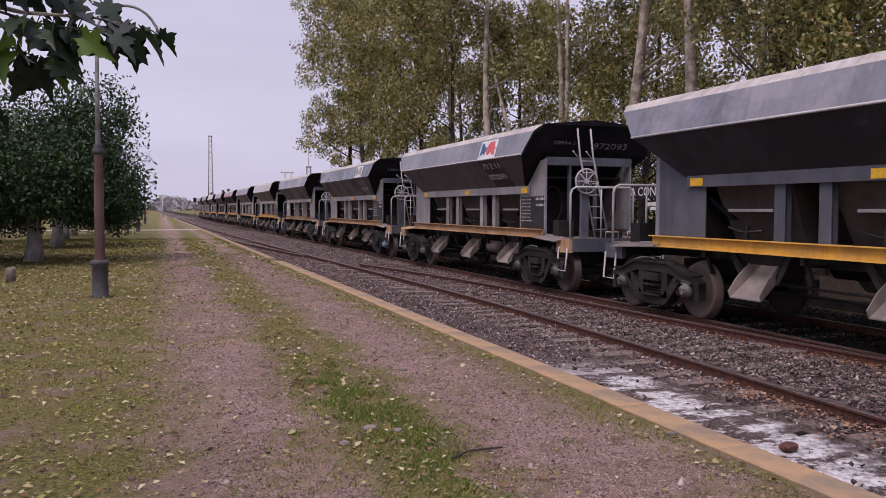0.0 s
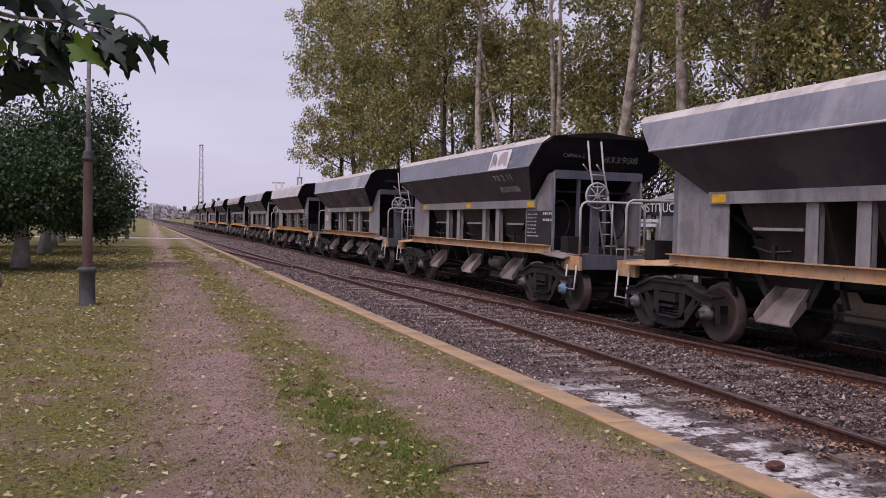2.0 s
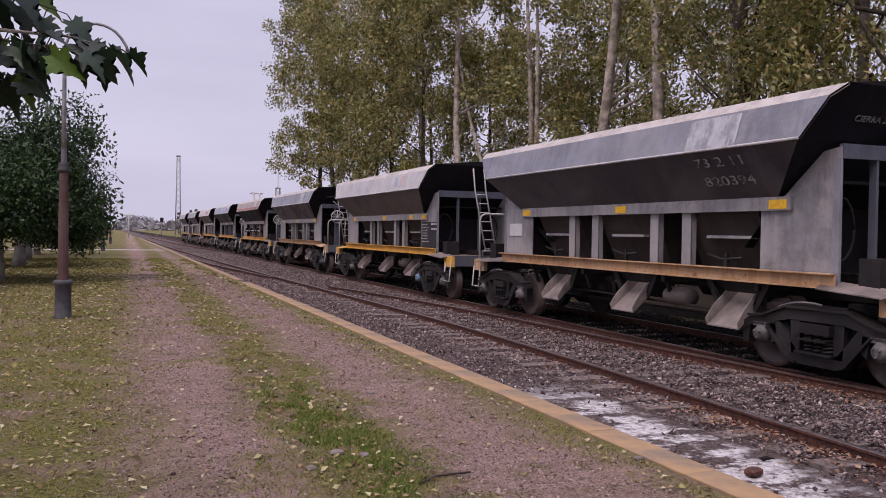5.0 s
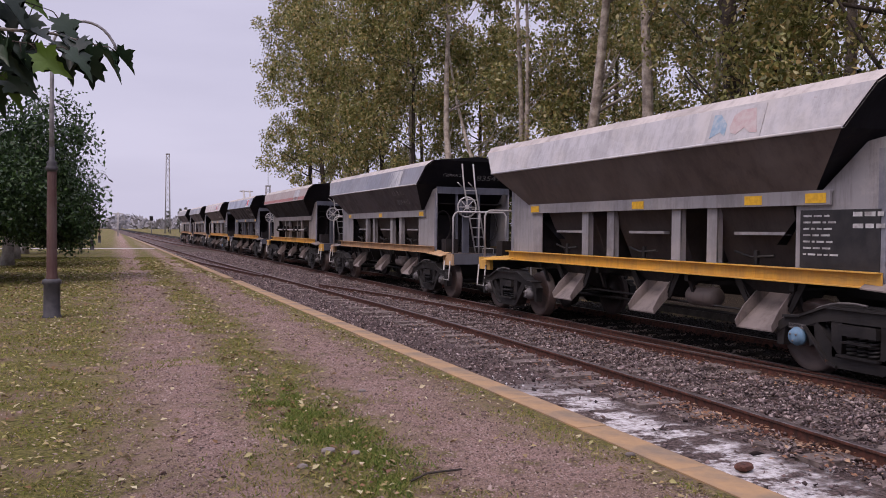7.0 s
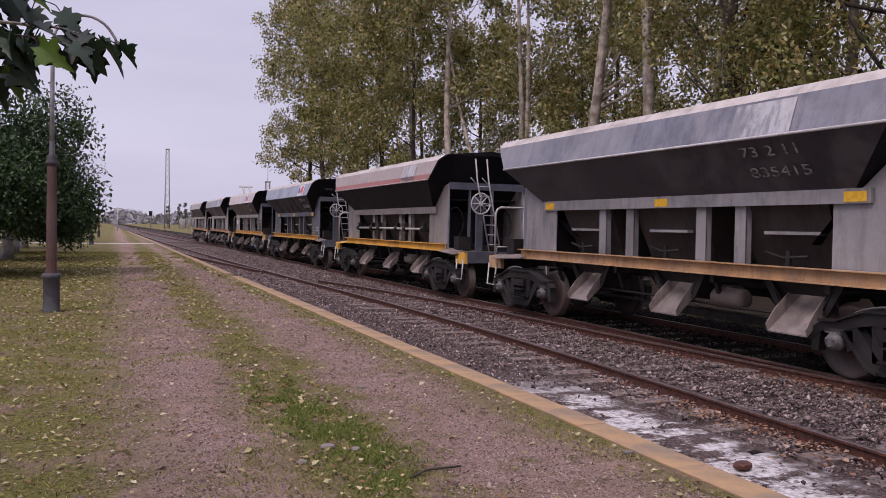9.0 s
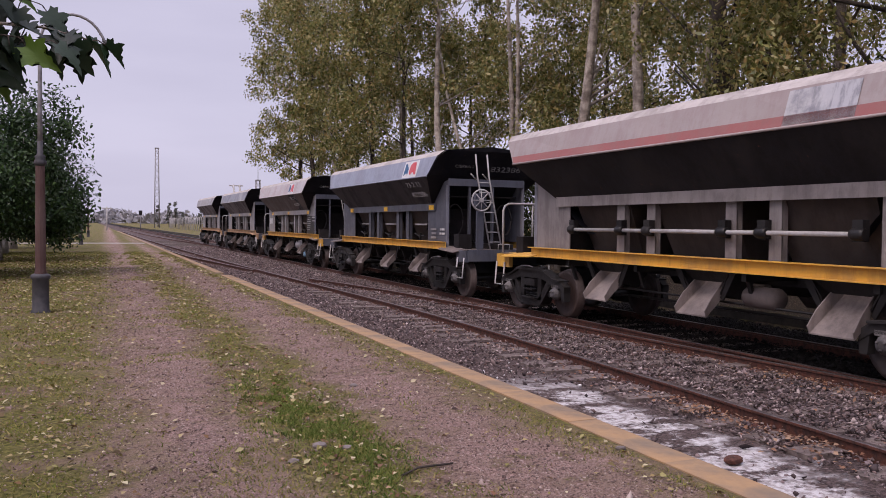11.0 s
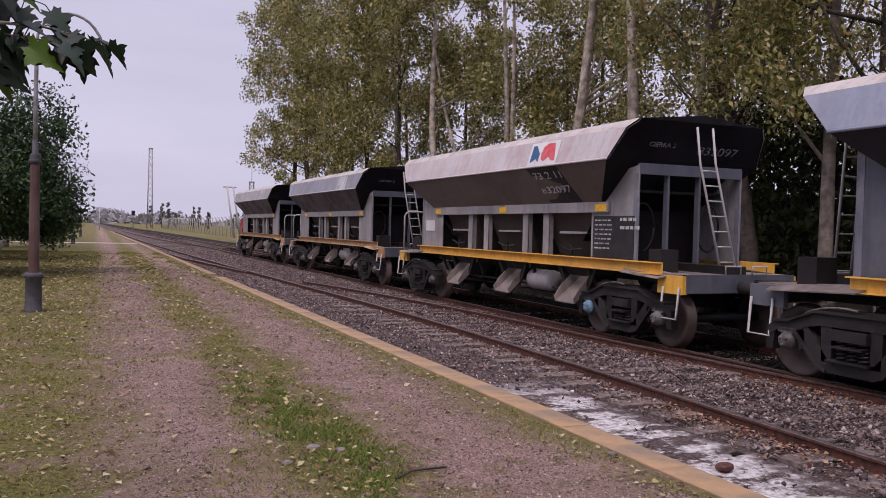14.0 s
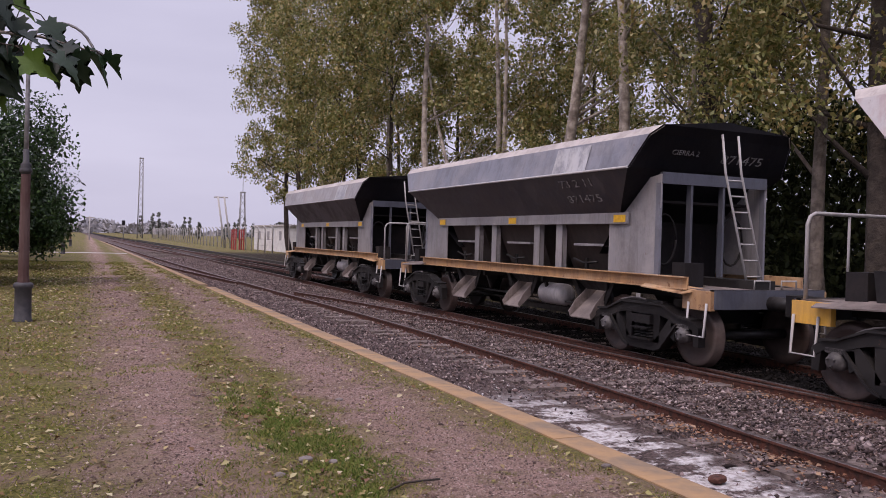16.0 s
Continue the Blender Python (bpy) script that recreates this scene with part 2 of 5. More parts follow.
# distance haze is put into the pale colours of far trees and woods
M["leaf_far"] = scattered("hazed_foliage", [(0.13, 0.14, 0.13), (0.17, 0.175, 0.165), (0.21, 0.21, 0.2)], 0.9, 0.1)
M["woods"] = scattered("haze_pale_woods", [(0.26, 0.255, 0.27), (0.31, 0.3, 0.315)], 0.95, 0.05)
M["stone"] = scattered("ballast_stones", [(0.03, 0.023, 0.024), (0.13, 0.1, 0.102), (0.27, 0.21, 0.21), (0.06, 0.045, 0.046), (0.18, 0.125, 0.118), (0.46, 0.38, 0.365)], 0.9)
# near-black stones: the shade under the train is put into their colour
M["stone_shaded"] = scattered("shade_dark_stones", [(0.006, 0.005, 0.005), (0.012, 0.01, 0.01), (0.024, 0.02, 0.019)], 0.8, 0.15)
M["lime"] = scattered("limed_stones", [(0.75, 0.74, 0.76), (0.5, 0.48, 0.48), (0.8, 0.8, 0.82)], 0.9)
M["pebble"] = scattered("pebbles", [(0.17, 0.115, 0.1), (0.3, 0.215, 0.19), (0.06, 0.04, 0.036), (0.22, 0.155, 0.136), (0.45, 0.36, 0.32), (0.1, 0.068, 0.06), (0.26, 0.18, 0.16), (0.14, 0.095, 0.085)], 0.9)
M["grass"] = scattered("grass_blades", [(0.055, 0.075, 0.014), (0.14, 0.17, 0.032), (0.24, 0.225, 0.055), (0.33, 0.26, 0.11), (0.16, 0.175, 0.036)], 0.8, 0.2, 0.25)
M["grass_lush"] = scattered("lush_grass", [(0.045, 0.075, 0.014), (0.1, 0.155, 0.028), (0.17, 0.2, 0.045), (0.24, 0.2, 0.08)], 0.75, 0.2, 0.25)
M["fallen"] = scattered("fallen_leaves", [(0.28, 0.2, 0.09), (0.4, 0.33, 0.17), (0.15, 0.085, 0.045), (0.54, 0.48, 0.32), (0.27, 0.25, 0.08), (0.12, 0.08, 0.045), (0.2, 0.12, 0.06)], 0.8, 0.2, 0.15)
M["fallen_brown"] = scattered("brown_leaves", [(0.16, 0.075, 0.045), (0.27, 0.15, 0.09), (0.09, 0.045, 0.032), (0.36, 0.24, 0.16), (0.12, 0.06, 0.04)], 0.8, 0.2, 0.1)
M["concrete"] = plain("pale_concrete", (0.5, 0.48, 0.47), (0.36, 0.34, 0.33), 5, 0.9)
M["wall_white"] = plain("white_render", (0.7, 0.69, 0.68), (0.55, 0.53, 0.52), 2, 0.9)
M["blue"] = plain("blue_band", (0.03, 0.12, 0.4), (0.025, 0.1, 0.33), 5, 0.5)
M["sign_black"] = plain("sign_black", (0.012, 0.012, 0.014), (0.03, 0.028, 0.03), 6, 0.5)
M["sign_white"] = plain("sign_white", (0.75, 0.75, 0.75), (0.6, 0.6, 0.6), 9, 0.6)
M["mast"] = plain("mast_steel", (0.3, 0.29, 0.3), (0.2, 0.19, 0.2), 1, 0.7)
M["red_paint"] = plain("red_paint", (0.4, 0.05, 0.05), (0.28, 0.05, 0.05), 4, 0.7)

# the ground: two worn wheel ruts in grass, ballast on the tracks, grass beyond
g = Mat("ground_soil", 0.95, 0.0, 0.15)
gx, gy = g.axis("X"), g.axis("Y")
warp = g.math("MULTIPLY", g.math("SUBTRACT", g.noise(0.8, 5), 0.5), 1.3)
warp2 = g.math("MULTIPLY", g.math("SUBTRACT", g.noise(5.0, 6), 0.5), 0.9)
gxw = g.math("ADD", g.math("ADD", gx, warp), warp2)
drift = g.math("MULTIPLY", gy, 0.012)
u = g.math("SUBTRACT", gxw, drift)
left_rut = g.math("MULTIPLY", g.ramp(u, -0.5, 0.75), g.ramp(u, 1.35, 0.75))
right_rut = g.math("MULTIPLY", g.ramp(u, 1.6, 2.3), g.ramp(gxw, 3.55, 2.75))
rut = g.math("MAXIMUM", left_rut, right_rut)
# strip where the train's shade is painted into the bed colour
train_shade = g.math("MULTIPLY", g.ramp(gxw, 7.6, 8.1), g.ramp(gxw, 12.2, 11.4))
bed = g.math("MULTIPLY", g.ramp(gx, 3.56, 3.6), g.ramp(gxw, 11.6, 11.2))
fine, mid_n = g.noise(60, 6, None, 0.7), g.noise(6, 6)
gravel = g.mix(g.ramp(fine, 0.36, 0.64), (0.1, 0.06, 0.05), (0.44, 0.298, 0.262))
specks = g.noise(130, 4, None, 0.8)
gravel = g.mix(g.ramp(specks, 0.56, 0.64), gravel, (0.6, 0.5, 0.47))
gravel = g.mix(g.ramp(g.noise(95, 3), 0.4, 0.28), gravel, (0.055, 0.04, 0.037))
gravel = g.mix(g.math("MULTIPLY", g.ramp(mid_n, 0.4, 0.7), 0.5), gravel, (0.17, 0.12, 0.1))
gravel = g.mix(g.math("MULTIPLY", g.ramp(g.noise(1.1, 6, None, 0.65), 0.48, 0.66), 0.45), gravel, (0.15, 0.112, 0.07))
green = g.mix(g.ramp(g.noise(25, 5), 0.3, 0.7), (0.055, 0.058, 0.013), (0.19, 0.168, 0.05))
green = g.mix(g.ramp(g.noise(1.6, 5), 0.45, 0.7), green, (0.18, 0.125, 0.092))
stone_c = g.mix(g.ramp(g.noise(28, 6, None, 0.75), 0.35, 0.68), (0.036, 0.027, 0.026), (0.165, 0.122, 0.115))
stone_c = g.mix(train_shade, stone_c, (0.007, 0.006, 0.006))
lime = g.math("MULTIPLY", g.math("MULTIPLY", g.ramp(gx, 3.95, 4.2), g.ramp(gxw, 5.05, 4.75)), g.math("MULTIPLY", g.ramp(gy, 9.0, 7.2), g.math("MULTIPLY", g.ramp(gy, 2.0, 3.2), g.ramp(g.math("ADD", g.noise(2.4, 6, (0.8, 1.25, 1.0), 0.65), g.math("MULTIPLY", g.math("SUBTRACT", g.noise(21, 5, None, 0.7), 0.5), 0.3)), 0.43, 0.53))))
rut = g.math("MULTIPLY", rut, g.ramp(g.math("ADD", g.noise(2.6, 6, None, 0.7), g.math("MULTIPLY", g.math("SUBTRACT", fine, 0.5), 0.5)), 0.68, 0.54))
# shade beyond the tracks and below the trees, painted dark brown over the grass
verge_shade = g.math("MULTIPLY", g.ramp(gxw, 11.0, 12.0), g.math("MULTIPLY", g.ramp(gxw, 30.0, 26.0), g.ramp(gy, 82.0, 68.0)))
green = g.mix(verge_shade, green, g.mix(g.ramp(g.noise(18, 5), 0.35, 0.65), (0.012, 0.01, 0.007), (0.042, 0.03, 0.02)))
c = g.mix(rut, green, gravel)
c = g.mix(g.math("MULTIPLY", g.ramp(g.noise(17, 5, None, 0.65), 0.56, 0.66), 0.6), c, (0.055, 0.04, 0.03))
c = g.mix(g.math("MULTIPLY", g.ramp(g.noise(34, 4, None, 0.6), 0.62, 0.7), 0.6), c, (0.4, 0.32, 0.24))
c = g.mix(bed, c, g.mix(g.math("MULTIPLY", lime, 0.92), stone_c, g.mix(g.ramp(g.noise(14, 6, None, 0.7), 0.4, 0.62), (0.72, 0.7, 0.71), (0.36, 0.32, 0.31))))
g.colour(c).bump(g.math("ADD", fine, g.math("MULTIPLY", mid_n, 2.0)), 0.75, 0.033)
M["ground"] = g.m


# ---- mesh helpers ----
def box(bm, x0, x1, y0, y1, z0, z1, turn=None):
    vs = [Vector((x, y, z)) for x in (x0, x1) for y in (y0, y1) for z in (z0, z1)]
    if turn is not None:
        vs = [turn @ v for v in vs]
    v = [bm.verts.new(p) for p in vs]
    for f in ((0, 1, 3, 2), (4, 6, 7, 5), (0, 4, 5, 1), (2, 3, 7, 6), (0, 2, 6, 4), (1, 5, 7, 3)):
        bm.faces.new([v[i] for i in f])
    return v


def rod(bm, path, r, seg=8, taper=None, caps=True):
    """A round bar along a path; taper gives the radius at each point."""
    path = [Vector(p) for p in path]
    rings, side = [], None
    for i, p in enumerate(path):
        d = (path[min(i + 1, len(path) - 1)] - path[max(i - 1, 0)]).normalized()
        if side is None:
            side = d.orthogonal().normalized()
        side = (side - d * side.dot(d)).normalized()
        up = d.cross(side)
        rr = taper[i] if taper else r
        rings.append([bm.verts.new(p + rr * (math.cos(a) * side + math.sin(a) * up)) for a in (2 * math.pi * k / seg for k in range(seg))])
    for a, b in zip(rings, rings[1:]):
        for k in range(seg):
            f = bm.faces.new((a[k], a[(k + 1) % seg], b[(k + 1) % seg], b[k]))
            f.smooth = True
    if caps:
        bm.faces.new(rings[0][::-1]), bm.faces.new(rings[-1])


def plate(bm, outline, normal, thick):
    """A flat sheet with an outline, as thick as given along normal."""
    n = Vector(normal) * thick
    a = [bm.verts.new(Vector(p)) for p in outline]
    b = [bm.verts.new(Vector(p) + n) for p in outline]
    bm.faces.new(a[::-1]), bm.faces.new(b)
    for k in range(len(a)):
        j = (k + 1) % len(a)
        bm.faces.new((a[k], a[j], b[j], b[k]))


def lathe(bm, rows, seg=20, axis="Z", at=(0, 0, 0)):
    """A turned body: rows of (radius, height) round an axis."""
    o, rings = Vector(at), []
    for r, h in rows:
        ring = []
        for k in range(seg):
            a = 2 * math.pi * k / seg
            p = {"Z": (r * math.cos(a), r * math.sin(a), h), "X": (h, r * math.cos(a), r * math.sin(a)), "Y": (r * math.cos(a), h, r * math.sin(a))}[axis]
            ring.append(bm.verts.new(o + Vector(p)))
        rings.append(ring)
    for a, b in zip(rings, rings[1:]):
        for k in range(seg):
            f = bm.faces.new((a[k], a[(k + 1) % seg], b[(k + 1) % seg], b[k]))
            f.smooth = True
    bm.faces.new(rings[0][::-1]), bm.faces.new(rings[-1])


def finish(name, bm, material, bevel=0.0):
    if bevel:
        bmesh.ops.bevel(bm, geom=[e for e in bm.edges if len(e.link_faces) == 2 and e.calc_face_angle(0) > 0.5], offset=bevel, segments=1, affect="EDGES")
    bmesh.ops.recalc_face_normals(bm, faces=bm.faces)
    me = bpy.data.meshes.new(name)
    bm.to_mesh(me)
    bm.free()
    me.materials.append(M[material])
    return me


def part(name, bm, material, parent, label="", bevel=0.0):
    ob = new(name, bm if isinstance(bm, bpy.types.Mesh) else finish(name, bm, material, bevel))
    ob.parent = parent
    return tagged(ob, label)


def thing(name, at, label, category, group="", kind=""):
    ob = new(name)
    ob.empty_display_size = 0.3
    ob.matrix_world = at if isinstance(at, Matrix) else Matrix.Translation(at)
    return tagged(ob, label, category, group, kind)


def single(name, bm, material, label, category, group="", kind="", bevel=0.0):
    return tagged(new(name, finish(name, bm, material, bevel)), label, category, group, kind)


def lettering(name, text, size, material, m, parent, width=None):
    cu = bpy.data.curves.new(name, "FONT")
    cu.body, cu.size, cu.extrude, cu.align_x, cu.align_y = text, size, 0.002, "CENTER", "CENTER"
    tmp = bpy.data.objects.new(name, cu)
    me = bpy.data.meshes.new_from_object(tmp)
    bpy.data.objects.remove(tmp)
    me.materials.clear()
    me.materials.append(M[material])
    if width:
        xs = [v.co.x for v in me.vertices]
        k = width / (max(xs) - min(xs))
        for v in me.vertices:
            v.co.x *= k
    me.transform(m)
    ob = new(name, me)
    ob.parent = parent
    return ob


def cloud(name, verts, faces, material, label, category, parent=None, kind="stuff"):
    """Many small pieces in one mesh, from arrays of corners (n, k, 3) and the faces of one piece."""
    n, k = verts.shape[:2]
    fl = np.asarray(faces)
    me = bpy.data.meshes.new(name)
    allf = (fl[None] + (np.arange(n) * k)[:, None, None]).reshape(-1, fl.shape[1])
    me.vertices.add(n * k)
    me.vertices.foreach_set("co", verts.reshape(-1).astype(np.float32))
    me.loops.add(allf.size)
    me.loops.foreach_set("vertex_index", allf.reshape(-1).astype(np.int32))
    me.polygons.add(len(allf))
    me.polygons.foreach_set("loop_start", (np.arange(len(allf)) * fl.shape[1]).astype(np.int32))
    me.update(calc_edges=True)
    me.validate()
    me.materials.append(M[material])
    ob = new(name, me)
    if parent:
        ob.parent = parent
        if label:
            tagged(ob, label)
        return ob
    return tagged(ob, label, category, "", kind)


def turns(rng, n, flat=0.0):
    """n random rotations; flat near 1 keeps the piece's plane near level."""
    a = rng.uniform(0, 2 * np.pi, n)
    tilt = rng.normal(0, 1, (n, 2)) * (1 - flat) * 1.2
    ca, sa = np.cos(a), np.sin(a)
    z0 = np.zeros(n)
    rz = np.stack([np.stack([ca, -sa, z0], -1), np.stack([sa, ca, z0], -1), np.stack([z0, z0, z0 + 1], -1)], 1)
    cx, sx = np.cos(tilt[:, 0]), np.sin(tilt[:, 0])
    rx = np.stack([np.stack([z0 + 1, z0, z0], -1), np.stack([z0, cx, -sx], -1), np.stack([z0, sx, cx], -1)], 1)
    cy, sy = np.cos(tilt[:, 1]), np.sin(tilt[:, 1])
    ry = np.stack([np.stack([cy, z0, sy], -1), np.stack([z0, z0 + 1, z0], -1), np.stack([-sy, z0, cy], -1)], 1)
    return rz @ rx @ ry


LEAF = np.array([[0, -0.5, 0], [0.28, -0.1, 0.05], [0, 0.55, 0], [-0.28, -0.1, 0.05]])

# ---- ground, kerb, tracks ----
RAIL_Z, BED_Z = -0.08, -0.22


def make_ground():
    xs = [-1500, -300, -80, -30, -12, -6, -3, -1, 0, 1, 2, 3, 3.6, 3.62, 5, 7, 9, 11.3, 11.5, 14, 20, 40, 100, 400, 1500]
    ys = [-400, -60, -15, 0, 3, 6, 9, 12, 16, 20, 26, 34, 44, 60, 80, 110, 150, 220, 400, 900, 3000]
    bm = bmesh.new()
    grid = [[bm.verts.new((x, y, BED_Z if 3.61 < x < 11.4 else (0.0 if x < 3.61 else -0.04))) for x in xs] for y in ys]
    for a, b in zip(grid, grid[1:]):
        for k in range(len(xs) - 1):
            bm.faces.new((a[k], a[k + 1], b[k + 1], b[k]))
    single("ground", bm, "ground", "worn gravel path with grass strips beside railway ballast", "ground", "", "structure")


def make_kerb():
    kerb = thing("kerb", (0, 0, 0), "ochre painted concrete platform edge beside the track", "kerb", "", "structure")
    bm = bmesh.new()
    box(bm, -0.135, 0.135, -0.6, 0.6, -0.24, 0.012)
    me = finish("kerb_stone", bm, "kerb", 0.008)
    rng = random.Random(4)
    y = -4.0
    while y < 24.5:
        ob = part("kerb_stone", me, "kerb", kerb)
        ob.location = (3.595 + rng.uniform(-0.003, 0.003), y + 0.6, rng.uniform(-0.003, 0.002))
        ob.rotation_euler = (0, rng.uniform(-0.006, 0.006), rng.uniform(-0.002, 0.002))
        y += 1.2
    bm = bmesh.new()
    box(bm, 3.48, 3.7, 26.0, 140, -0.24, 0.014)
    part("far_kerb", bm, "kerb", kerb)
    bm = bmesh.new()
    box(bm, 11.35, 11.6, -4, 180, -0.24, -0.02)
    single("far_platform_edge", bm, "edge_shaded", "low edge beyond the tracks, its stone coloured dark for shade", "kerb", "", "structure")


def smooth_path(points, step=1.0):
    pts = [Vector(p) for p in points]
    out = []
    for i in range(len(pts) - 1):
        p0, p1, p2, p3 = pts[max(i - 1, 0)], pts[i], pts[i + 1], pts[min(i + 2, len(pts) - 1)]
        n = max(2, int((p2 - p1).length / step))
        for k in range(n):
            s = k / n
            out.append(0.5 * (2 * p1 + (p2 - p0) * s + (2 * p0 - 5 * p1 + 4 * p2 - p3) * s * s + (3 * p1 - p0 - 3 * p2 + p3) * s**3))
    return out + [pts[-1]]


def rail(points, parent):
    """A flat-bottomed rail along points: web and foot rusty, the head worn."""
    foot = [(-0.07, -0.15), (0.07, -0.15), (0.07, -0.137), (0.012, -0.115), (0.012, -0.035), (0.034, -0.025), (0.034, -0.004), (-0.034, -0.004), (-0.034, -0.025), (-0.012, -0.035), (-0.012, -0.115), (-0.07, -0.137)]
    head = [(-0.033, -0.0045), (0.033, -0.0045), (0.026, 0.0), (-0.026, 0.0)]
    path = smooth_path([(x, y, RAIL_Z) for x, y in points], 2.0)
    holder = None
    for name, prof, mat in (("rail", foot, "rail"), ("rail_head", head, "railtop")):
        bm, last = bmesh.new(), None
        for i, p in enumerate(path):
            d = (path[min(i + 1, len(path) - 1)] - path[max(i - 1, 0)]).normalized()
            s = Vector((d.y, -d.x, 0))
            ring = [bm.verts.new(p + s * a + Vector((0, 0, b))) for a, b in prof]
            if last:
                for k in range(len(ring)):
                    bm.faces.new((last[k], last[(k + 1) % len(ring)], ring[(k + 1) % len(ring)], ring[k]))
            else:
                bm.faces.new(ring)
            last = ring
        bm.faces.new(last)
        ob = part(name, bm, mat, holder or parent)
        holder = holder or ob


NEAR_RAIL = [(5.35, -4), (5.45, 4.2), (5.58, 7), (5.72, 12), (5.68, 17), (5.5, 23), (5.25, 32), (4.9, 48), (4.5, 80), (4.4, 140)]


def make_tracks():
    near = thing("near_track", (0, 0, 0), "rusty siding rails on weathered sleepers in ballast", "railway track", "", "structure")
    far = thing("train_track", (0, 0, 0), "main track carrying the hopper train", "railway track", "", "structure")
    rail(NEAR_RAIL, near)
    rail([(7.93, 1.0), (7.86, 5.0), (7.62, 8.0), (7.42, 11), (7.2, 15), (6.8, 19), (6.35, 22), (5.95, 24.2)], near)
    rail([(5.16, 29), (4.6, 36), (4.15, 43), (3.98, 60), (3.95, 110)], near)
    for x in (8.04 - 0.155, 9.56):
        rail([(x, -140), (x, -10), (x, 40), (x, 120), (x - 1.0, 260)], far)
    rail([(9.45, 30), (9.0, 44), (8.1, 60), (6.9, 80), (6.2, 110), (6.0, 160)], far)
    rail([(10.9, 36), (10.5, 60), (9.6, 90), (8.8, 130), (8.2, 200)], far)
    bm = bmesh.new()
    box(bm, -1.35, 1.35, -0.12, 0.12, -0.13, 0.0)
    me = finish("sleeper", bm, "sleeper", 0.012)
    rng = random.Random(9)
    for holder, xc, y0, n, gap in ((near, 6.38, -3.0, 150, 0.556), (far, 8.72, -3.0, 150, 0.64)):
        for k in range(n):
            ob = part("sleeper", me, "sleeper", holder)
            ob.location = (xc + rng.uniform(-0.06, 0.06), y0 + k * gap + rng.uniform(-0.03, 0.03), BED_Z + rng.uniform(-0.004, 0.016) + (rng.uniform(0.008, 0.036) if holder is near else 0.0))
            ob.rotation_euler = (0, rng.uniform(-0.01, 0.01), rng.uniform(-0.02, 0.02))


make_ground()
make_kerb()
make_tracks()


# ---- the train ----
HW = 1.05      # half width of the frame
RIM, TOP = 1.5, 1.33
WHEEL_R = 0.42
BOGIE, BASE = 4.16, 0.88
PITCH, SPEED, Y0, T0 = 12.7, 6.72, 12.2, 12.5
SLACK = {-7: -0.25, -6: -0.25, -5: -0.28, -4: -0.32, -3: -0.345, -2: -0.145, -1: -0.2, 0: 0.0, 1: -0.06, 2: -0.04, 3: 0.0}
TRACK_X = 8.725


def upper_at(side, y, f, out=0.004):
    """A point on the slanting upper panel: f from the rim (0) to its top (1)."""
    x0, z0, x1, z1 = RIM, 2.78, 1.36, 3.24
    n = Vector((z1 - z0, 0, x0 - x1)).normalized()
    return Vector((side * (x0 + (x1 - x0) * f + n.x * out), y, z0 + (z1 - z0) * f + n.z * out))


def panel_pose(side, y, z, kind):
    """A pose for flat marks on a side: x runs along the wagon as it is read, y up the sheet."""
    if kind == "upper":
        a, b, c = upper_at(side, y, (z - 2.78) / 0.46, 0.006), upper_at(side, y, 0), upper_at(side, y, 1)
    else:
        b, c = Vector((side * (HW + 0.0), y, 2.14)), Vector((side * RIM, y, 2.78))
        n = Vector((0.64 * side, 0, -(RIM - HW))).normalized()
        a = b + (c - b) * ((z - 2.14) / 0.64) + n * 0.012
    up = (c - b).normalized()
    right = Vector((0, side, 0))
    return Matrix.Translation(a) @ Matrix((right, up, right.cross(up))).transposed().to_4x4()


def wheel_mesh():
    bm = bmesh.new()
    lathe(bm, [(0.06, -0.1), (0.1, -0.09), (0.12, -0.045), (0.3, -0.02), (0.35, -0.06), (0.405, -0.06), (0.42, -0.05), (0.425, 0.03), (0.455, 0.055), (0.45, 0.075), (0.35, 0.075), (0.3, 0.03), (0.12, 0.06), (0.08, 0.1)], 28, "X")
    return finish("wheel", bm, "wheel")


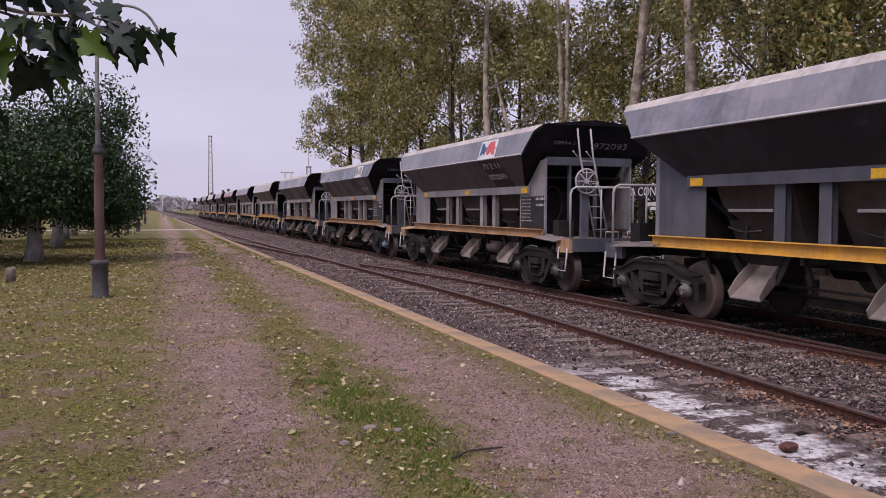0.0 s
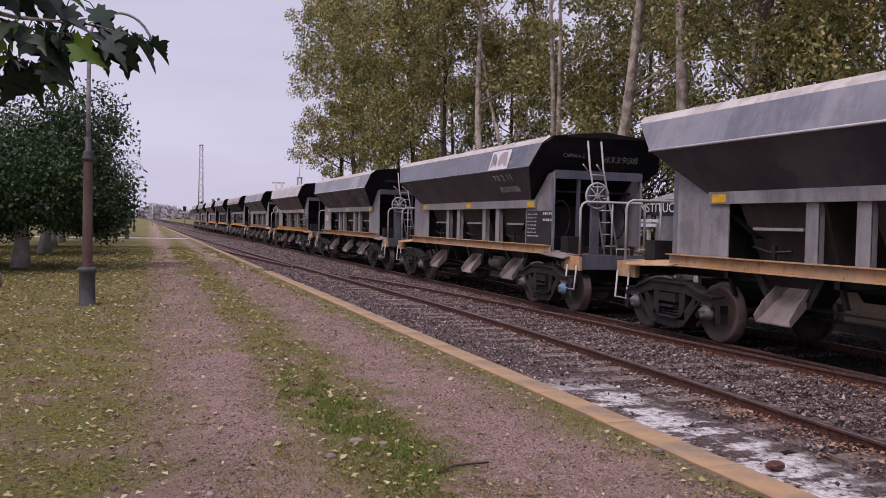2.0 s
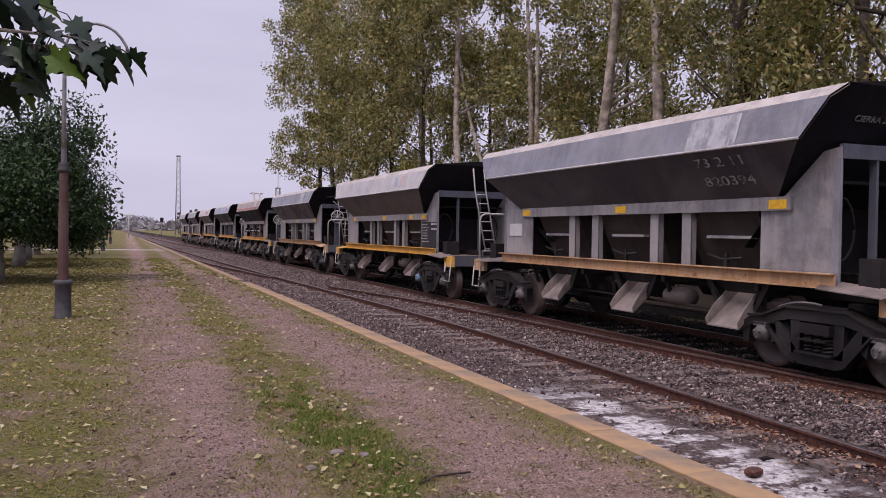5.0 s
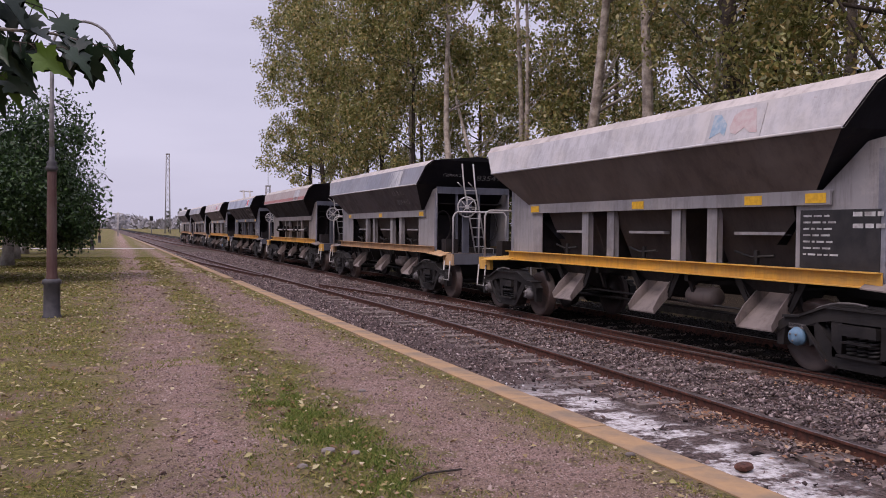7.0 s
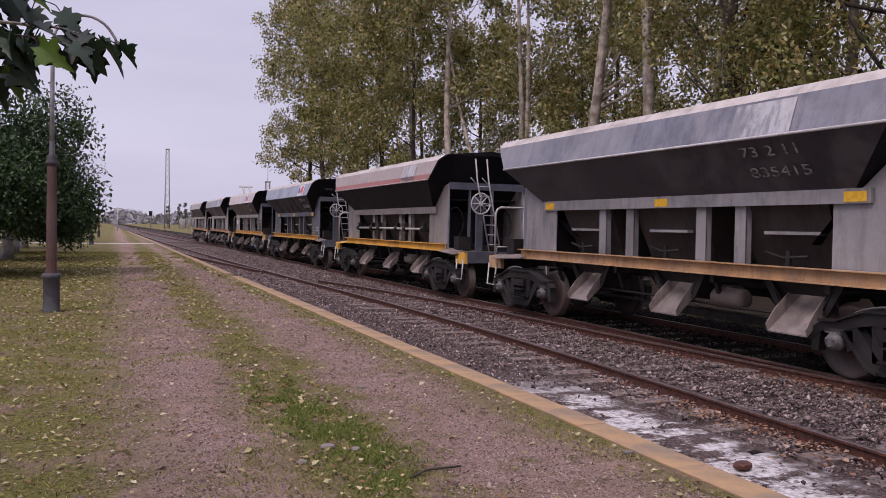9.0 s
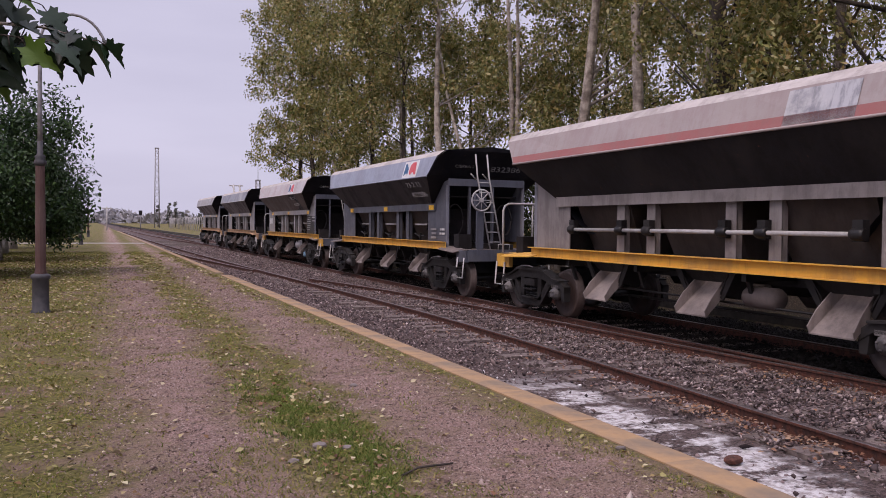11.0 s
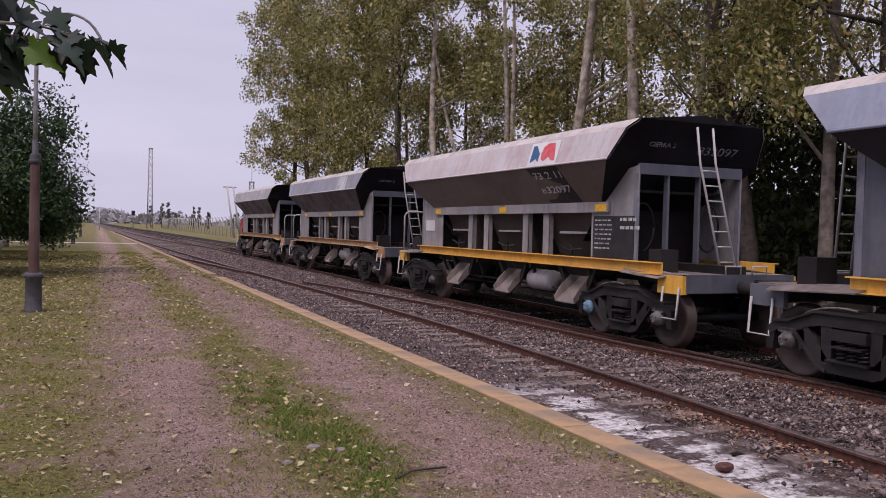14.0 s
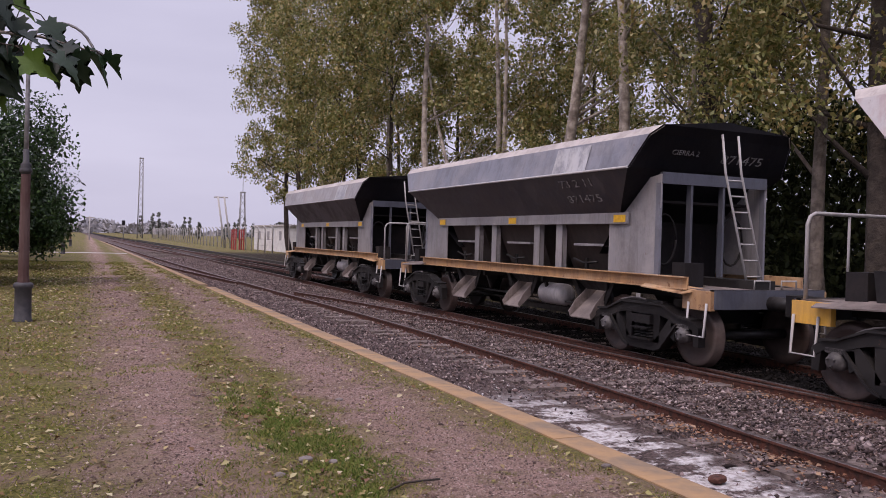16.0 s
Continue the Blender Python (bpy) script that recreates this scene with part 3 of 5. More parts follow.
def side_frame_mesh():
    """Cast side frame of a bogie, with two triangular openings and the spring nest between."""
    bm = bmesh.new()
    # top chord, bottom chord, columns and jaws as separate thick pieces
    top = [(-1.2, 0.44), (-1.2, 0.56), (-1.08, 0.64), (-0.84, 0.66), (-0.66, 0.74), (-0.46, 0.8), (0.46, 0.8), (0.66, 0.74), (0.84, 0.66), (1.08, 0.64), (1.2, 0.56), (1.2, 0.44), (1.04, 0.54), (0.82, 0.54), (0.6, 0.62), (0.4, 0.66), (-0.4, 0.66), (-0.6, 0.62), (-0.82, 0.54), (-1.04, 0.54)]
    plate(bm, [(-0.07, y, z) for y, z in top], (1, 0, 0), 0.14)
    # flange along the top edge
    plate(bm, [(-0.11, y, z) for y, z in ((-1.08, 0.64), (-0.84, 0.66), (-0.46, 0.8), (0.46, 0.8), (0.84, 0.66), (1.08, 0.64), (1.08, 0.67), (0.83, 0.69), (0.46, 0.83), (-0.46, 0.83), (-0.83, 0.69), (-1.08, 0.67))], (1, 0, 0), 0.22)
    for pts in ([(-0.78, 0.56), (-0.6, 0.64), (-0.3, 0.3), (0.3, 0.3), (0.6, 0.64), (0.78, 0.56), (0.44, 0.19), (0.3, 0.14), (-0.3, 0.14), (-0.44, 0.19)],
                [(-0.38, 0.26), (-0.25, 0.26), (-0.25, 0.72), (-0.4, 0.72)], [(0.25, 0.26), (0.38, 0.26), (0.4, 0.72), (0.25, 0.72)],
                [(-1.2, 0.3), (-1.1, 0.3), (-1.07, 0.56), (-1.2, 0.56)], [(1.1, 0.3), (1.2, 0.3), (1.2, 0.56), (1.07, 0.56)],
                [(-0.7, 0.33), (-0.62, 0.38), (-0.64, 0.58), (-0.74, 0.56)], [(0.62, 0.38), (0.7, 0.33), (0.74, 0.56), (0.64, 0.58)]):
        plate(bm, [(-0.06, y, z) for y, z in pts], (1, 0, 0), 0.12)
    # raised lips of the tension members and the bolster end with its wear plates
    for e in (-1, 1):
        plate(bm, [(-0.1, e * y, z) for y, z in ((0.78, 0.56), (0.44, 0.19), (0.3, 0.14), (0.3, 0.17), (0.43, 0.22), (0.75, 0.57))], (1, 0, 0), 0.2)
    box(bm, -0.12, 0.12, -0.24, 0.24, 0.52, 0.64)
    box(bm, -0.14, 0.14, -0.2, 0.2, 0.44, 0.46)
    box(bm, -0.13, 0.13, -0.27, 0.27, 0.28, 0.305)
    return finish("side_frame", bm, "iron", 0.012)


def spring_mesh():
    bm = bmesh.new()
    pts = [(0.06 * math.cos(a), 0.06 * math.sin(a), 0.305 + 0.22 * a / (2 * math.pi * 5)) for a in (k * 0.6 for k in range(53))]
    rod(bm, pts, 0.017, 5)
    return finish("spring", bm, "iron")


def axle_box_mesh():
    bm = bmesh.new()
    lathe(bm, [(0.1, -0.1), (0.11, -0.04), (0.11, 0.05), (0.082, 0.06), (0.08, 0.1), (0.03, 0.105)], 16, "X")
    for i in range(3):
        a = 0.5 + i * 2.094
        lathe(bm, [(0.014, 0.1), (0.014, 0.125), (0.004, 0.128)], 6, "X", (0, 0.052 * math.cos(a), 0.052 * math.sin(a)))
    box(bm, -0.1, 0.05, -0.13, 0.13, 0.09, 0.15)
    return finish("axle_box", bm, "axle_cap")


def chute_mesh():
    bm = bmesh.new()
    plate(bm, [(0.7, -0.27, 0.9), (0.7, 0.27, 0.9), (1.22, 0.31, 0.44), (1.22, -0.31, 0.44)], (0, 0, 1), 0.018)
    for s in (-1, 1):
        plate(bm, [(0.7, s * 0.27, 0.9), (1.22, s * 0.31, 0.44), (1.25, s * 0.32, 0.53), (1.12, s * 0.31, 0.72), (0.86, s * 0.28, 0.98)], (0, -s, 0), 0.016)
    return finish("discharge_chute", bm, "chute")


def neck_mesh():
    bm = bmesh.new()
    for s in (-1, 1):
        plate(bm, [(0.45, s * 0.5, 1.06), (1.02, s * 0.5, 1.06), (0.98, s * 0.3, 0.74), (0.6, s * 0.3, 0.66)], (0, -s, 0), 0.02)
        plate(bm, [(0.99, s * 0.62, 1.06), (0.99, s * 0.5, 1.06), (0.97, s * 0.31, 0.7), (0.97, s * 0.36, 0.66)], (1, 0, 0), 0.02)
    plate(bm, [(1.0, -0.5, 1.06), (1.0, 0.5, 1.06), (0.92, 0.3, 0.9), (0.92, -0.3, 0.9)], (-1, 0, 0), 0.02)
    plate(bm, [(0.45, -0.5, 1.06), (0.45, 0.5, 1.06), (0.6, 0.3, 0.66), (0.6, -0.3, 0.66)], (1, 0, 0), 0.02)
    return finish("chute_neck", bm, "iron")


SHARED = {"wheel": wheel_mesh(), "frame": side_frame_mesh(), "spring": spring_mesh(), "box": axle_box_mesh(), "chute": chute_mesh(), "neck": neck_mesh()}
WHEELS = []


def bogie(parent, y, blue=0):
    bm = bmesh.new()
    box(bm, -0.95, 0.95, y - 0.2, y + 0.2, 0.5, 0.72)
    box(bm, -0.3, 0.3, y - 0.3, y + 0.3, 0.72, 0.84)
    b = part("bogie", bm, "iron", parent, "grimy cast iron bogie", 0.02)
    for s in (-1, 1):
        ob = part("side_frame", SHARED["frame"], "iron", b)
        ob.location = (s * 1.06, y, 0)
        for dy in (-0.14, 0.0, 0.14):
            ob = part("spring", SHARED["spring"], "iron", b)
            ob.location = (s * 1.06, y + dy, 0)
        for dy in (-BASE, BASE):
            if blue * dy > 0 and s < 0:
                bm = bmesh.new()
                lathe(bm, [(0.112, 0.0), (0.112, 0.055), (0.086, 0.065), (0.084, 0.108), (0.03, 0.112)], 16, "X")
                cap = part("axle_cap", bm, "cap_blue", b, "blue painted axle cap")
                cap.location, cap.rotation_euler = (-1.083, y + dy, 0.43), (0, 0, math.pi)
            ob = part("axle_box", SHARED["box"], "axle_cap", b, "worn grey axle box cover")
            ob.location = (s * 1.08, y + dy, 0.43)
            if s > 0:
                ob.rotation_euler = (0, 0, 0)
            else:
                ob.rotation_euler = (0, 0, math.pi)
        bm = bmesh.new()
        plate(bm, [(s * 0.99, y - 0.5, 0.74), (s * 0.99, y + 0.5, 0.74), (s * 0.99, y + 0.4, 0.86), (s * 0.99, y - 0.4, 0.86)], (s, 0, 0), 0.1)
        part("side_bearer", bm, "iron", b)
        bm = bmesh.new()
        rod(bm, [(s * 1.14, y + 0.1 + 0.62 * math.cos(a), 0.62 + 0.26 * math.sin(a)) for a in (0.5 + i * 0.2 for i in range(8))], 0.014, 6)
        part("air_hose", bm, "axle_cap", b, "worn bent brake hose")
    for dy in (-BASE, BASE):
        bm = bmesh.new()
        lathe(bm, [(0.07, -1.1), (0.075, 0.0), (0.07, 1.1)], 10, "X")
        axle = part("wheelset", bm, "iron", parent)
        axle.location = (0, y + dy, WHEEL_R)
        for s in (-1, 1):
            w = part("wheel", SHARED["wheel"], "wheel", axle, "brown steel wheel with a worn rim")
            w.location = (s * 0.84, 0, 0)
            w.rotation_euler = (0, 0, 0 if s < 0 else math.pi)
        WHEELS.append((axle, y + dy))


def wagon(k, upper="slate", lower="black", sill="yellow", post="grey", logo="full", code="", brake=True, rails=(True, True), note="", pocket="brown_dark", tank=True, bins=False, pipes=False, marks=-2.65, sill_end=4.37, patches=(-3.46, -0.03, 3.27), label=""):
    """A four-axle ballast hopper: its frame on two bogies, the flared hopper on posts, ends with ladder and brake wheel."""
    w = thing("hopper_wagon", (TRACK_X, Y0 + k * PITCH + SLACK[k] + SPEED * T0, RAIL_Z), label, "hopper wagon", "wagons of the train")
    rng = random.Random(70 + k)
    L0, L1, L2, L3 = 3.42, 4.2, 4.5, 4.62
    FAR = 4.36  # where the end plates of the far end stop
    LONG = (0.12, 0.16, 0.34, 0.34)
    rings = [(HW - 0.01, L0, 2.12), (RIM, L1, 2.78), (1.36, L2, 3.24), (TOP - 0.12, L3, 3.37)]
    for s in (-1, 1):
        for name, a, b, mat in (("lower_panel", 0, 1, lower), ("upper_panel", 1, 2, upper), ("dusty_rim", 2, 3, "dust_rim")):
            bm = bmesh.new()
            (xa, ya, za), (xb, yb, zb) = rings[a], rings[b]
            cols = 12
            out, inn = [], []
            n = Vector((zb - za, 0, xa - xb)).normalized() * (-0.03)
            for row in (0, 0.5, 1):
                o, i2 = [], []
                for c in range(cols + 1):
                    f = c / cols * 2 - 1
                    dent = rng.gauss(0, 0.006) if 0 < c < cols and row == 0.5 else 0
                    p = Vector((s * (xa + (xb - xa) * row + dent), f * (ya + (yb - ya) * row + (LONG[a] + (LONG[b] - LONG[a]) * row if f > 0 else 0)), za + (zb - za) * row))
                    o.append(bm.verts.new(p))
                    i2.append(bm.verts.new(p + Vector((n.x * s, 0, n.z))))
                out.append(o), inn.append(i2)
            for q in (0, 1):
                for c in range(cols):
                    for g2 in (out, inn):
                        bm.faces.new((g2[q][c], g2[q][c + 1], g2[q + 1][c + 1], g2[q + 1][c]))
            for c in range(cols):
                bm.faces.new((out[0][c], out[0][c + 1], inn[0][c + 1], inn[0][c]))
                bm.faces.new((out[2][c], out[2][c + 1], inn[2][c + 1], inn[2][c]))
            part(name, bm, mat, w)
        if upper == "red":
            bm = bmesh.new()
            y1 = L1 + LONG[1]
            plate(bm, [upper_at(s, y, f, 0.004) for y, f in ((-L1 + 0.02, 0.0), (y1 - 0.02, 0.0), (y1 + 0.1, 0.3), (-L1 - 0.08, 0.3))], (s * 0.95, 0, 0.3), 0.003)
            part("red_band", bm, "band_red", w, "worn dark red band along the hopper")
        bm = bmesh.new()
        rod(bm, [(s * (RIM + 0.004), -L1, 2.78), (s * (RIM + 0.004), L1 + LONG[1], 2.78)], 0.018, 6)
        part("rim_angle", bm, "pale" if upper in ("slate", "pale") else upper, w, "pale scuffed edge angle")
        bm = bmesh.new()
        box(bm, s * HW - 0.02, s * HW + 0.02, -3.66, 3.5, 1.98, 2.13)
        box(bm, s * HW - 0.05 - 0.03 * s, s * HW + 0.05 - 0.03 * s, -3.66, 3.5, 2.13, 2.15)
        waist = part("waist_beam", bm, post, w)
        for y in patches:
            bm = bmesh.new()
            box(bm, s * (HW + 0.021), s * (HW + 0.027), y - 0.15, y + 0.15, 2.0, 2.115)
            part("reflector", bm, "patch", waist, "yellow reflective patch")
        for y0, y1 in ((-1.715, -1.515), (-0.945, -0.745), (0.745, 0.945), (1.515, 1.715)):
            bm = bmesh.new()
            box(bm, s * 0.99 - 0.012, s * 0.99 + 0.012, y0, y1, 1.22, 2.0)
            box(bm, s * 0.99 - 0.1 * s - 0.01, s * 0.99, y0, y0 + 0.02, 1.22, 2.0)
            part("side_post", bm, post, w)
        for e in (-1, 1):
            bm = bmesh.new()
            yo = 4.34 if e < 0 else FAR
            plate(bm, [(s * 1.015, e * 3.12, 1.22), (s * 1.015, e * yo, 1.22), (s * 1.015, e * (yo + 0.03), 2.7), (s * 1.015, e * (yo - 0.23), 2.66), (s * 1.015, e * 3.42, 2.08), (s * 1.015, e * 3.12, 2.08)], (-s, 0, 0), 0.02)
            part("end_plate", bm, post, w)
        # frame sill: a channel
        bm = bmesh.new()
        box(bm, s * 1.07 - 0.01, s * 1.07 + 0.01, -sill_end, 4.37, 1.06, 1.235)
        box(bm, min(s * 1.07, s * 1.16), max(s * 1.07, s * 1.16), -sill_end, 4.37, 1.222, 1.237)
        box(bm, min(s * 1.07, s * 1.14), max(s * 1.07, s * 1.14), -sill_end, 4.37, 1.058, 1.072)
        part("frame_sill", bm, sill, w, "long painted frame sill, chipped")
        for y in (-2.68, -0.35, 1.98):
            ob = part("discharge_chute", SHARED["chute"], "chute", w, "pale dusty discharge chute")
            ob.location = (0, y, 0)
            part("chute_neck", SHARED["neck"], "iron", ob)
            if s < 0:
                ob.rotation_euler = (0, 0, math.pi)
        if not pipes:
            for y in (-2.4, 0.0, 2.3):
                bm = bmesh.new()
                box(bm, s * 0.86 - 0.05, s * 0.86 + 0.05, y - 0.45, y + 0.45, 1.62, 1.66)
                part("pocket_ledge", bm, "grey", w)
                bm = bmesh.new()
                rod(bm, [(s * 0.93, y - 0.3, 1.36), (s * 0.93, y + 0.1, 1.33), (s * 0.93, y + 0.4, 1.4)], 0.02, 6)
                box(bm, s * 0.93 - 0.02, s * 0.93 + 0.02, y - 0.02, y + 0.04, 1.24, 1.42)
                part("gate_lever", bm, "iron", w)
        else:
            bm = bmesh.new()
            rod(bm, [(s * 1.1, -2.9, 1.58), (s * 1.1, 2.9, 1.58)], 0.03, 10)
            part("operating_rod", bm, "pipe", w)
            for y in (-2.9, -1.5, -0.8, 0.8, 1.5, 2.9):
                bm = bmesh.new()
                box(bm, s * 1.07 - 0.05, s * 1.07 + 0.05, y - 0.07, y + 0.07, 1.5, 1.74)
                lathe(bm, [(0.06, -0.09), (0.075, -0.05), (0.075, 0.05), (0.06, 0.09)], 10, "Y", (s * 1.1, y, 1.58))
                part("rod_bracket", bm, "iron", w, "", 0.02)
    # hopper ends, slope sheets and pockets
    for e in (-1, 1):
        bm = bmesh.new()
        rows = [[bm.verts.new((s * x, e * (y + (LONG[i] if e > 0 else 0)), z)) for s in (-1, 1)] for i, (x, y, z) in enumerate(rings)]
        mid = bm.verts.new((0, e * (L3 + 0.01) + (LONG[3] if e > 0 else 0), 3.49))
        bm.faces.new((rows[-1][0], rows[-1][1], mid))
        rows.insert(0, [bm.verts.new((s * 0.9, e * 2.7, 1.5)) for s in (-1, 1)])
        for a, b in zip(rows, rows[1:]):
            bm.faces.new((a[0], a[1], b[1], b[0]))
        bmesh.ops.solidify(bm, geom=bm.faces[:], thickness=0.03)
        part("hopper_end", bm, "end_black", w, "black flared hopper end")
        bm = bmesh.new()
        ye = 4.35 if e < 0 else FAR + 0.01
        box(bm, -1.0, 1.0, e * ye - 0.03, e * ye + 0.03, 2.56, 2.73)
        part("end_header", bm, "grey_dark", w)
        for x in (-1.0, -0.44, 0.17, 1.0):
            bm = bmesh.new()
            box(bm, x - 0.02, x + 0.02, e * (ye - 0.04) - 0.05, e * (ye - 0.04) + 0.05, 1.1, 2.57)
            part("end_post", bm, "grey_dark" if abs(x) < 0.9 else "slate", w)
        # dark sheet added to close the view through the end recess
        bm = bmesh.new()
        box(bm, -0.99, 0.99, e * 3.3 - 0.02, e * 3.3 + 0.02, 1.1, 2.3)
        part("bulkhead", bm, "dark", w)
        for x in (-0.72, 0.58):
            bm = bmesh.new()
            pts = [(x + 0.22 * math.cos(a), e * 4.1, 1.75 + 0.38 * math.sin(a)) for a in (i * math.pi / 8 for i in range(17))]
            rod(bm, pts, 0.018, 6)
            part("hand_hole_ring", bm, "dark", w)
    for y0, y1 in ((-3.0, -1.45), (-0.85, 0.85), (1.45, 3.0)):
        bm = bmesh.new()
        up = [bm.verts.new(p) for p in ((-1.0, y0, 2.12), (1.0, y0, 2.12), (1.0, y1, 2.12), (-1.0, y1, 2.12))]
        low = [bm.verts.new(p) for p in ((-0.55, y0 + 0.1, 1.05), (0.55, y0 + 0.1, 1.05), (0.55, y1 - 0.1, 1.05), (-0.55, y1 - 0.1, 1.05))]
        for i in range(4):
            j = (i + 1) % 4
            bm.faces.new((up[i], up[j], low[j], low[i]))
        bmesh.ops.solidify(bm, geom=bm.faces[:], thickness=0.02)
        part("hopper_pocket", bm, pocket, w, "dark brown funnel pocket behind the posts")
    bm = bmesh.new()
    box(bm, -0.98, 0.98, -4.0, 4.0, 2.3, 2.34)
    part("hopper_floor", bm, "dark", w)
    bm = bmesh.new()
    box(bm, -0.18, 0.18, -5.4, 5.76, 0.86, 1.2)
    part("centre_sill", bm, "iron", w)
    for y in (-3.1, -1.15, 1.15, 3.1):
        bm = bmesh.new()
        box(bm, -1.05, 1.05, y - 0.04, y + 0.04, 0.95, 1.06)
        for s in (-1, 1):
            plate(bm, [(s * 1.03, y - 0.03, 1.06), (s * 1.03, y + 0.03, 1.06), (s * 0.9, y + 0.03, 0.7), (s * 0.9, y - 0.03, 0.7)], (-s, 0, 0), 0.05)
        part("cross_bearer", bm, "iron", w)
    if tank:
        bm = bmesh.new()
        q = 1.3 if k > 0 else 0.95
        lathe(bm, [(q * a, q * b) for a, b in ((0.02, -0.32), (0.12, -0.3), (0.15, -0.25), (0.15, 0.25), (0.12, 0.3), (0.02, 0.32))], 18, "Y", (-0.8, -1.25, 0.74))
        part("air_tank", bm, "grey" if k > 0 else "brown_dark", w, "dusty brake air tank")
    bm = bmesh.new()
    rod(bm, [(-0.85, 2.6, 0.66), (-0.85, -2.7, 0.62)], 0.018, 6)
    rod(bm, [(-0.5, 3.1, 0.5), (-0.5, -3.1, 0.5)], 0.025, 6)
    part("brake_rod", bm, "iron", w)
    # end platforms
    for e in (-1, 1):
        ext = 0.36 if e > 0 else 0.0  # the platform at the far end is longer
        tip = 6.18 + ext - (0.02 if e > 0 else 0.0)
        bm = bmesh.new()
        box(bm, -1.0, 1.0, min(e * 4.2, e * (5.5 + ext)), max(e * 4.2, e * (5.5 + ext)), 1.03, 1.08)
        part("platform", bm, "chute" if rng.random() < 0.6 else "brown_dark", w, "dusty end platform deck")
        for s in (-1, 1):
            bm = bmesh.new()
            box(bm, s * 1.02 - 0.04, s * 1.02 + 0.04, min(e * (4.95 + ext), e * (5.5 + ext)), max(e * (4.95 + ext), e * (5.5 + ext)), 0.8, 1.06)
            part("headstock_cheek", bm, sill if post != "grey_dark" else "grey_dark", w, "", 0.01)
            bm = bmesh.new()
            plate(bm, [(s * 0.92, e * 4.1, 1.14), (s * 0.92, e * (5.2 + ext), 1.07), (s * 1.2, e * (5.1 + ext), 1.0), (s * 1.2, e * 4.2, 1.05)], (0, 0, 1), 0.015)
            part("splash_plate", bm, "chute" if rng.random() < 0.7 else sill, w, "bent dusty splash plate over the bogie")
            bm = bmesh.new()
            rod(bm, [(s * 1.08, e * (5.1 + ext), 0.9), (s * 1.12, e * (5.1 + ext), 0.45), (s * 1.12, e * (5.45 + ext), 0.45), (s * 1.08, e * (5.45 + ext), 0.9)], 0.018, 6)
            part("step_stirrup", bm, "pipe", w, "pale bent step iron")
        bm = bmesh.new()
        box(bm, -1.0, 1.0, e * (5.47 + ext) - 0.05, e * (5.47 + ext) + 0.05, 0.82, 1.08)
        part("headstock", bm, "grey_dark", w, "", 0.015)
        bm = bmesh.new()
        rod(bm, [(0, e * (5.4 + ext), 0.9), (0, e * (tip - 0.2), 0.9)], 0.1, 10)
        box(bm, -0.14, 0.14, min(e * (tip - 0.28), e * tip), max(e * (tip - 0.28), e * tip), 0.76, 1.04)
        part("coupler", bm, "iron", w, "", 0.02)
        bm = bmesh.new()
        box(bm, -0.95, -0.62, e * (4.72 + ext) - 0.14, e * (4.72 + ext) + 0.14, 1.08, 1.42)
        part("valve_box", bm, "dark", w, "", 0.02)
        for x in (-0.2, 0.3):
            bm = bmesh.new()
            rod(bm, [(x, e * (5.4 + ext), 1.08), (x, e * (5.4 + ext), 1.2), (x + 0.28, e * (5.4 + ext), 1.2), (x + 0.28, e * (5.4 + ext), 1.08)], 0.014, 6)
            part("deck_grab", bm, "pipe", w)
        if rails[0 if e < 0 else 1]:
            bm = bmesh.new()
            rod(bm, [(-0.98, e * (5.38 + ext), 1.08), (-0.98, e * (5.38 + ext), 1.95), (-0.94, e * (5.38 + ext), 2.04), (-0.86, e * (5.38 + ext), 2.08), (0.35, e * (5.38 + ext), 2.08), (0.42, e * (5.38 + ext), 2.0), (0.42, e * (5.38 + ext), 1.08)], 0.024, 8)
            rod(bm, [(-0.3, e * (5.38 + ext), 1.08), (-0.3, e * (5.38 + ext), 2.08)], 0.018, 6)
            part("handrail", bm, "pipe", w, "pale bent pipe handrail")
        # ladder leaning on the hopper end
        bm = bmesh.new()
        lx = -0.45 if brake else -0.17
        for x in (lx + 0.1, lx + 0.4):
            rod(bm, [(x + 0.14, e * (5.0 + ext), 1.08), (x - 0.06, e * (4.7 + ext), 2.75), (x - 0.1, e * (4.66 + ext), 3.3)], 0.02, 6)
        if brake and e < 0:
            for x in (lx, lx + 0.3):
                rod(bm, [(x, e * (4.7 + ext), 2.7), (x - 0.2, e * (4.85 + ext), 2.82)], 0.016, 6)
        lad = part("ladder", bm, "pipe", w, "pale steel ladder on the hopper end")
        for i in range(7):
            bm = bmesh.new()
            f = (i + 0.7) / 8.2
            yy = e * (5.0 + ext - 0.28 * f * 1.25)
            rod(bm, [(lx + 0.24 - 0.22 * f, yy, 1.08 + 1.9 * f), (lx + 0.54 - 0.22 * f, yy, 1.08 + 1.9 * f)], 0.013, 5)
            part("rung", bm, "pipe", lad)
        if brake and e < 0:
            bm = bmesh.new()
            bx, bz = -0.6, 2.2
            pts = [(bx + 0.24 * math.cos(a), e * (5.32 + ext), bz + 0.24 * math.sin(a)) for a in (i * math.pi / 10 for i in range(21))]
            rod(bm, pts, 0.02, 6)
            for i in range(4):
                a = i * math.pi / 4
                rod(bm, [(bx - 0.24 * math.cos(a), e * (5.32 + ext), bz - 0.24 * math.sin(a)), (bx + 0.24 * math.cos(a), e * (5.32 + ext), bz + 0.24 * math.sin(a))], 0.012, 5)
            lathe(bm, [(0.05, -0.03), (0.05, 0.03)], 10, "Y", (bx, e * (5.32 + ext), bz))
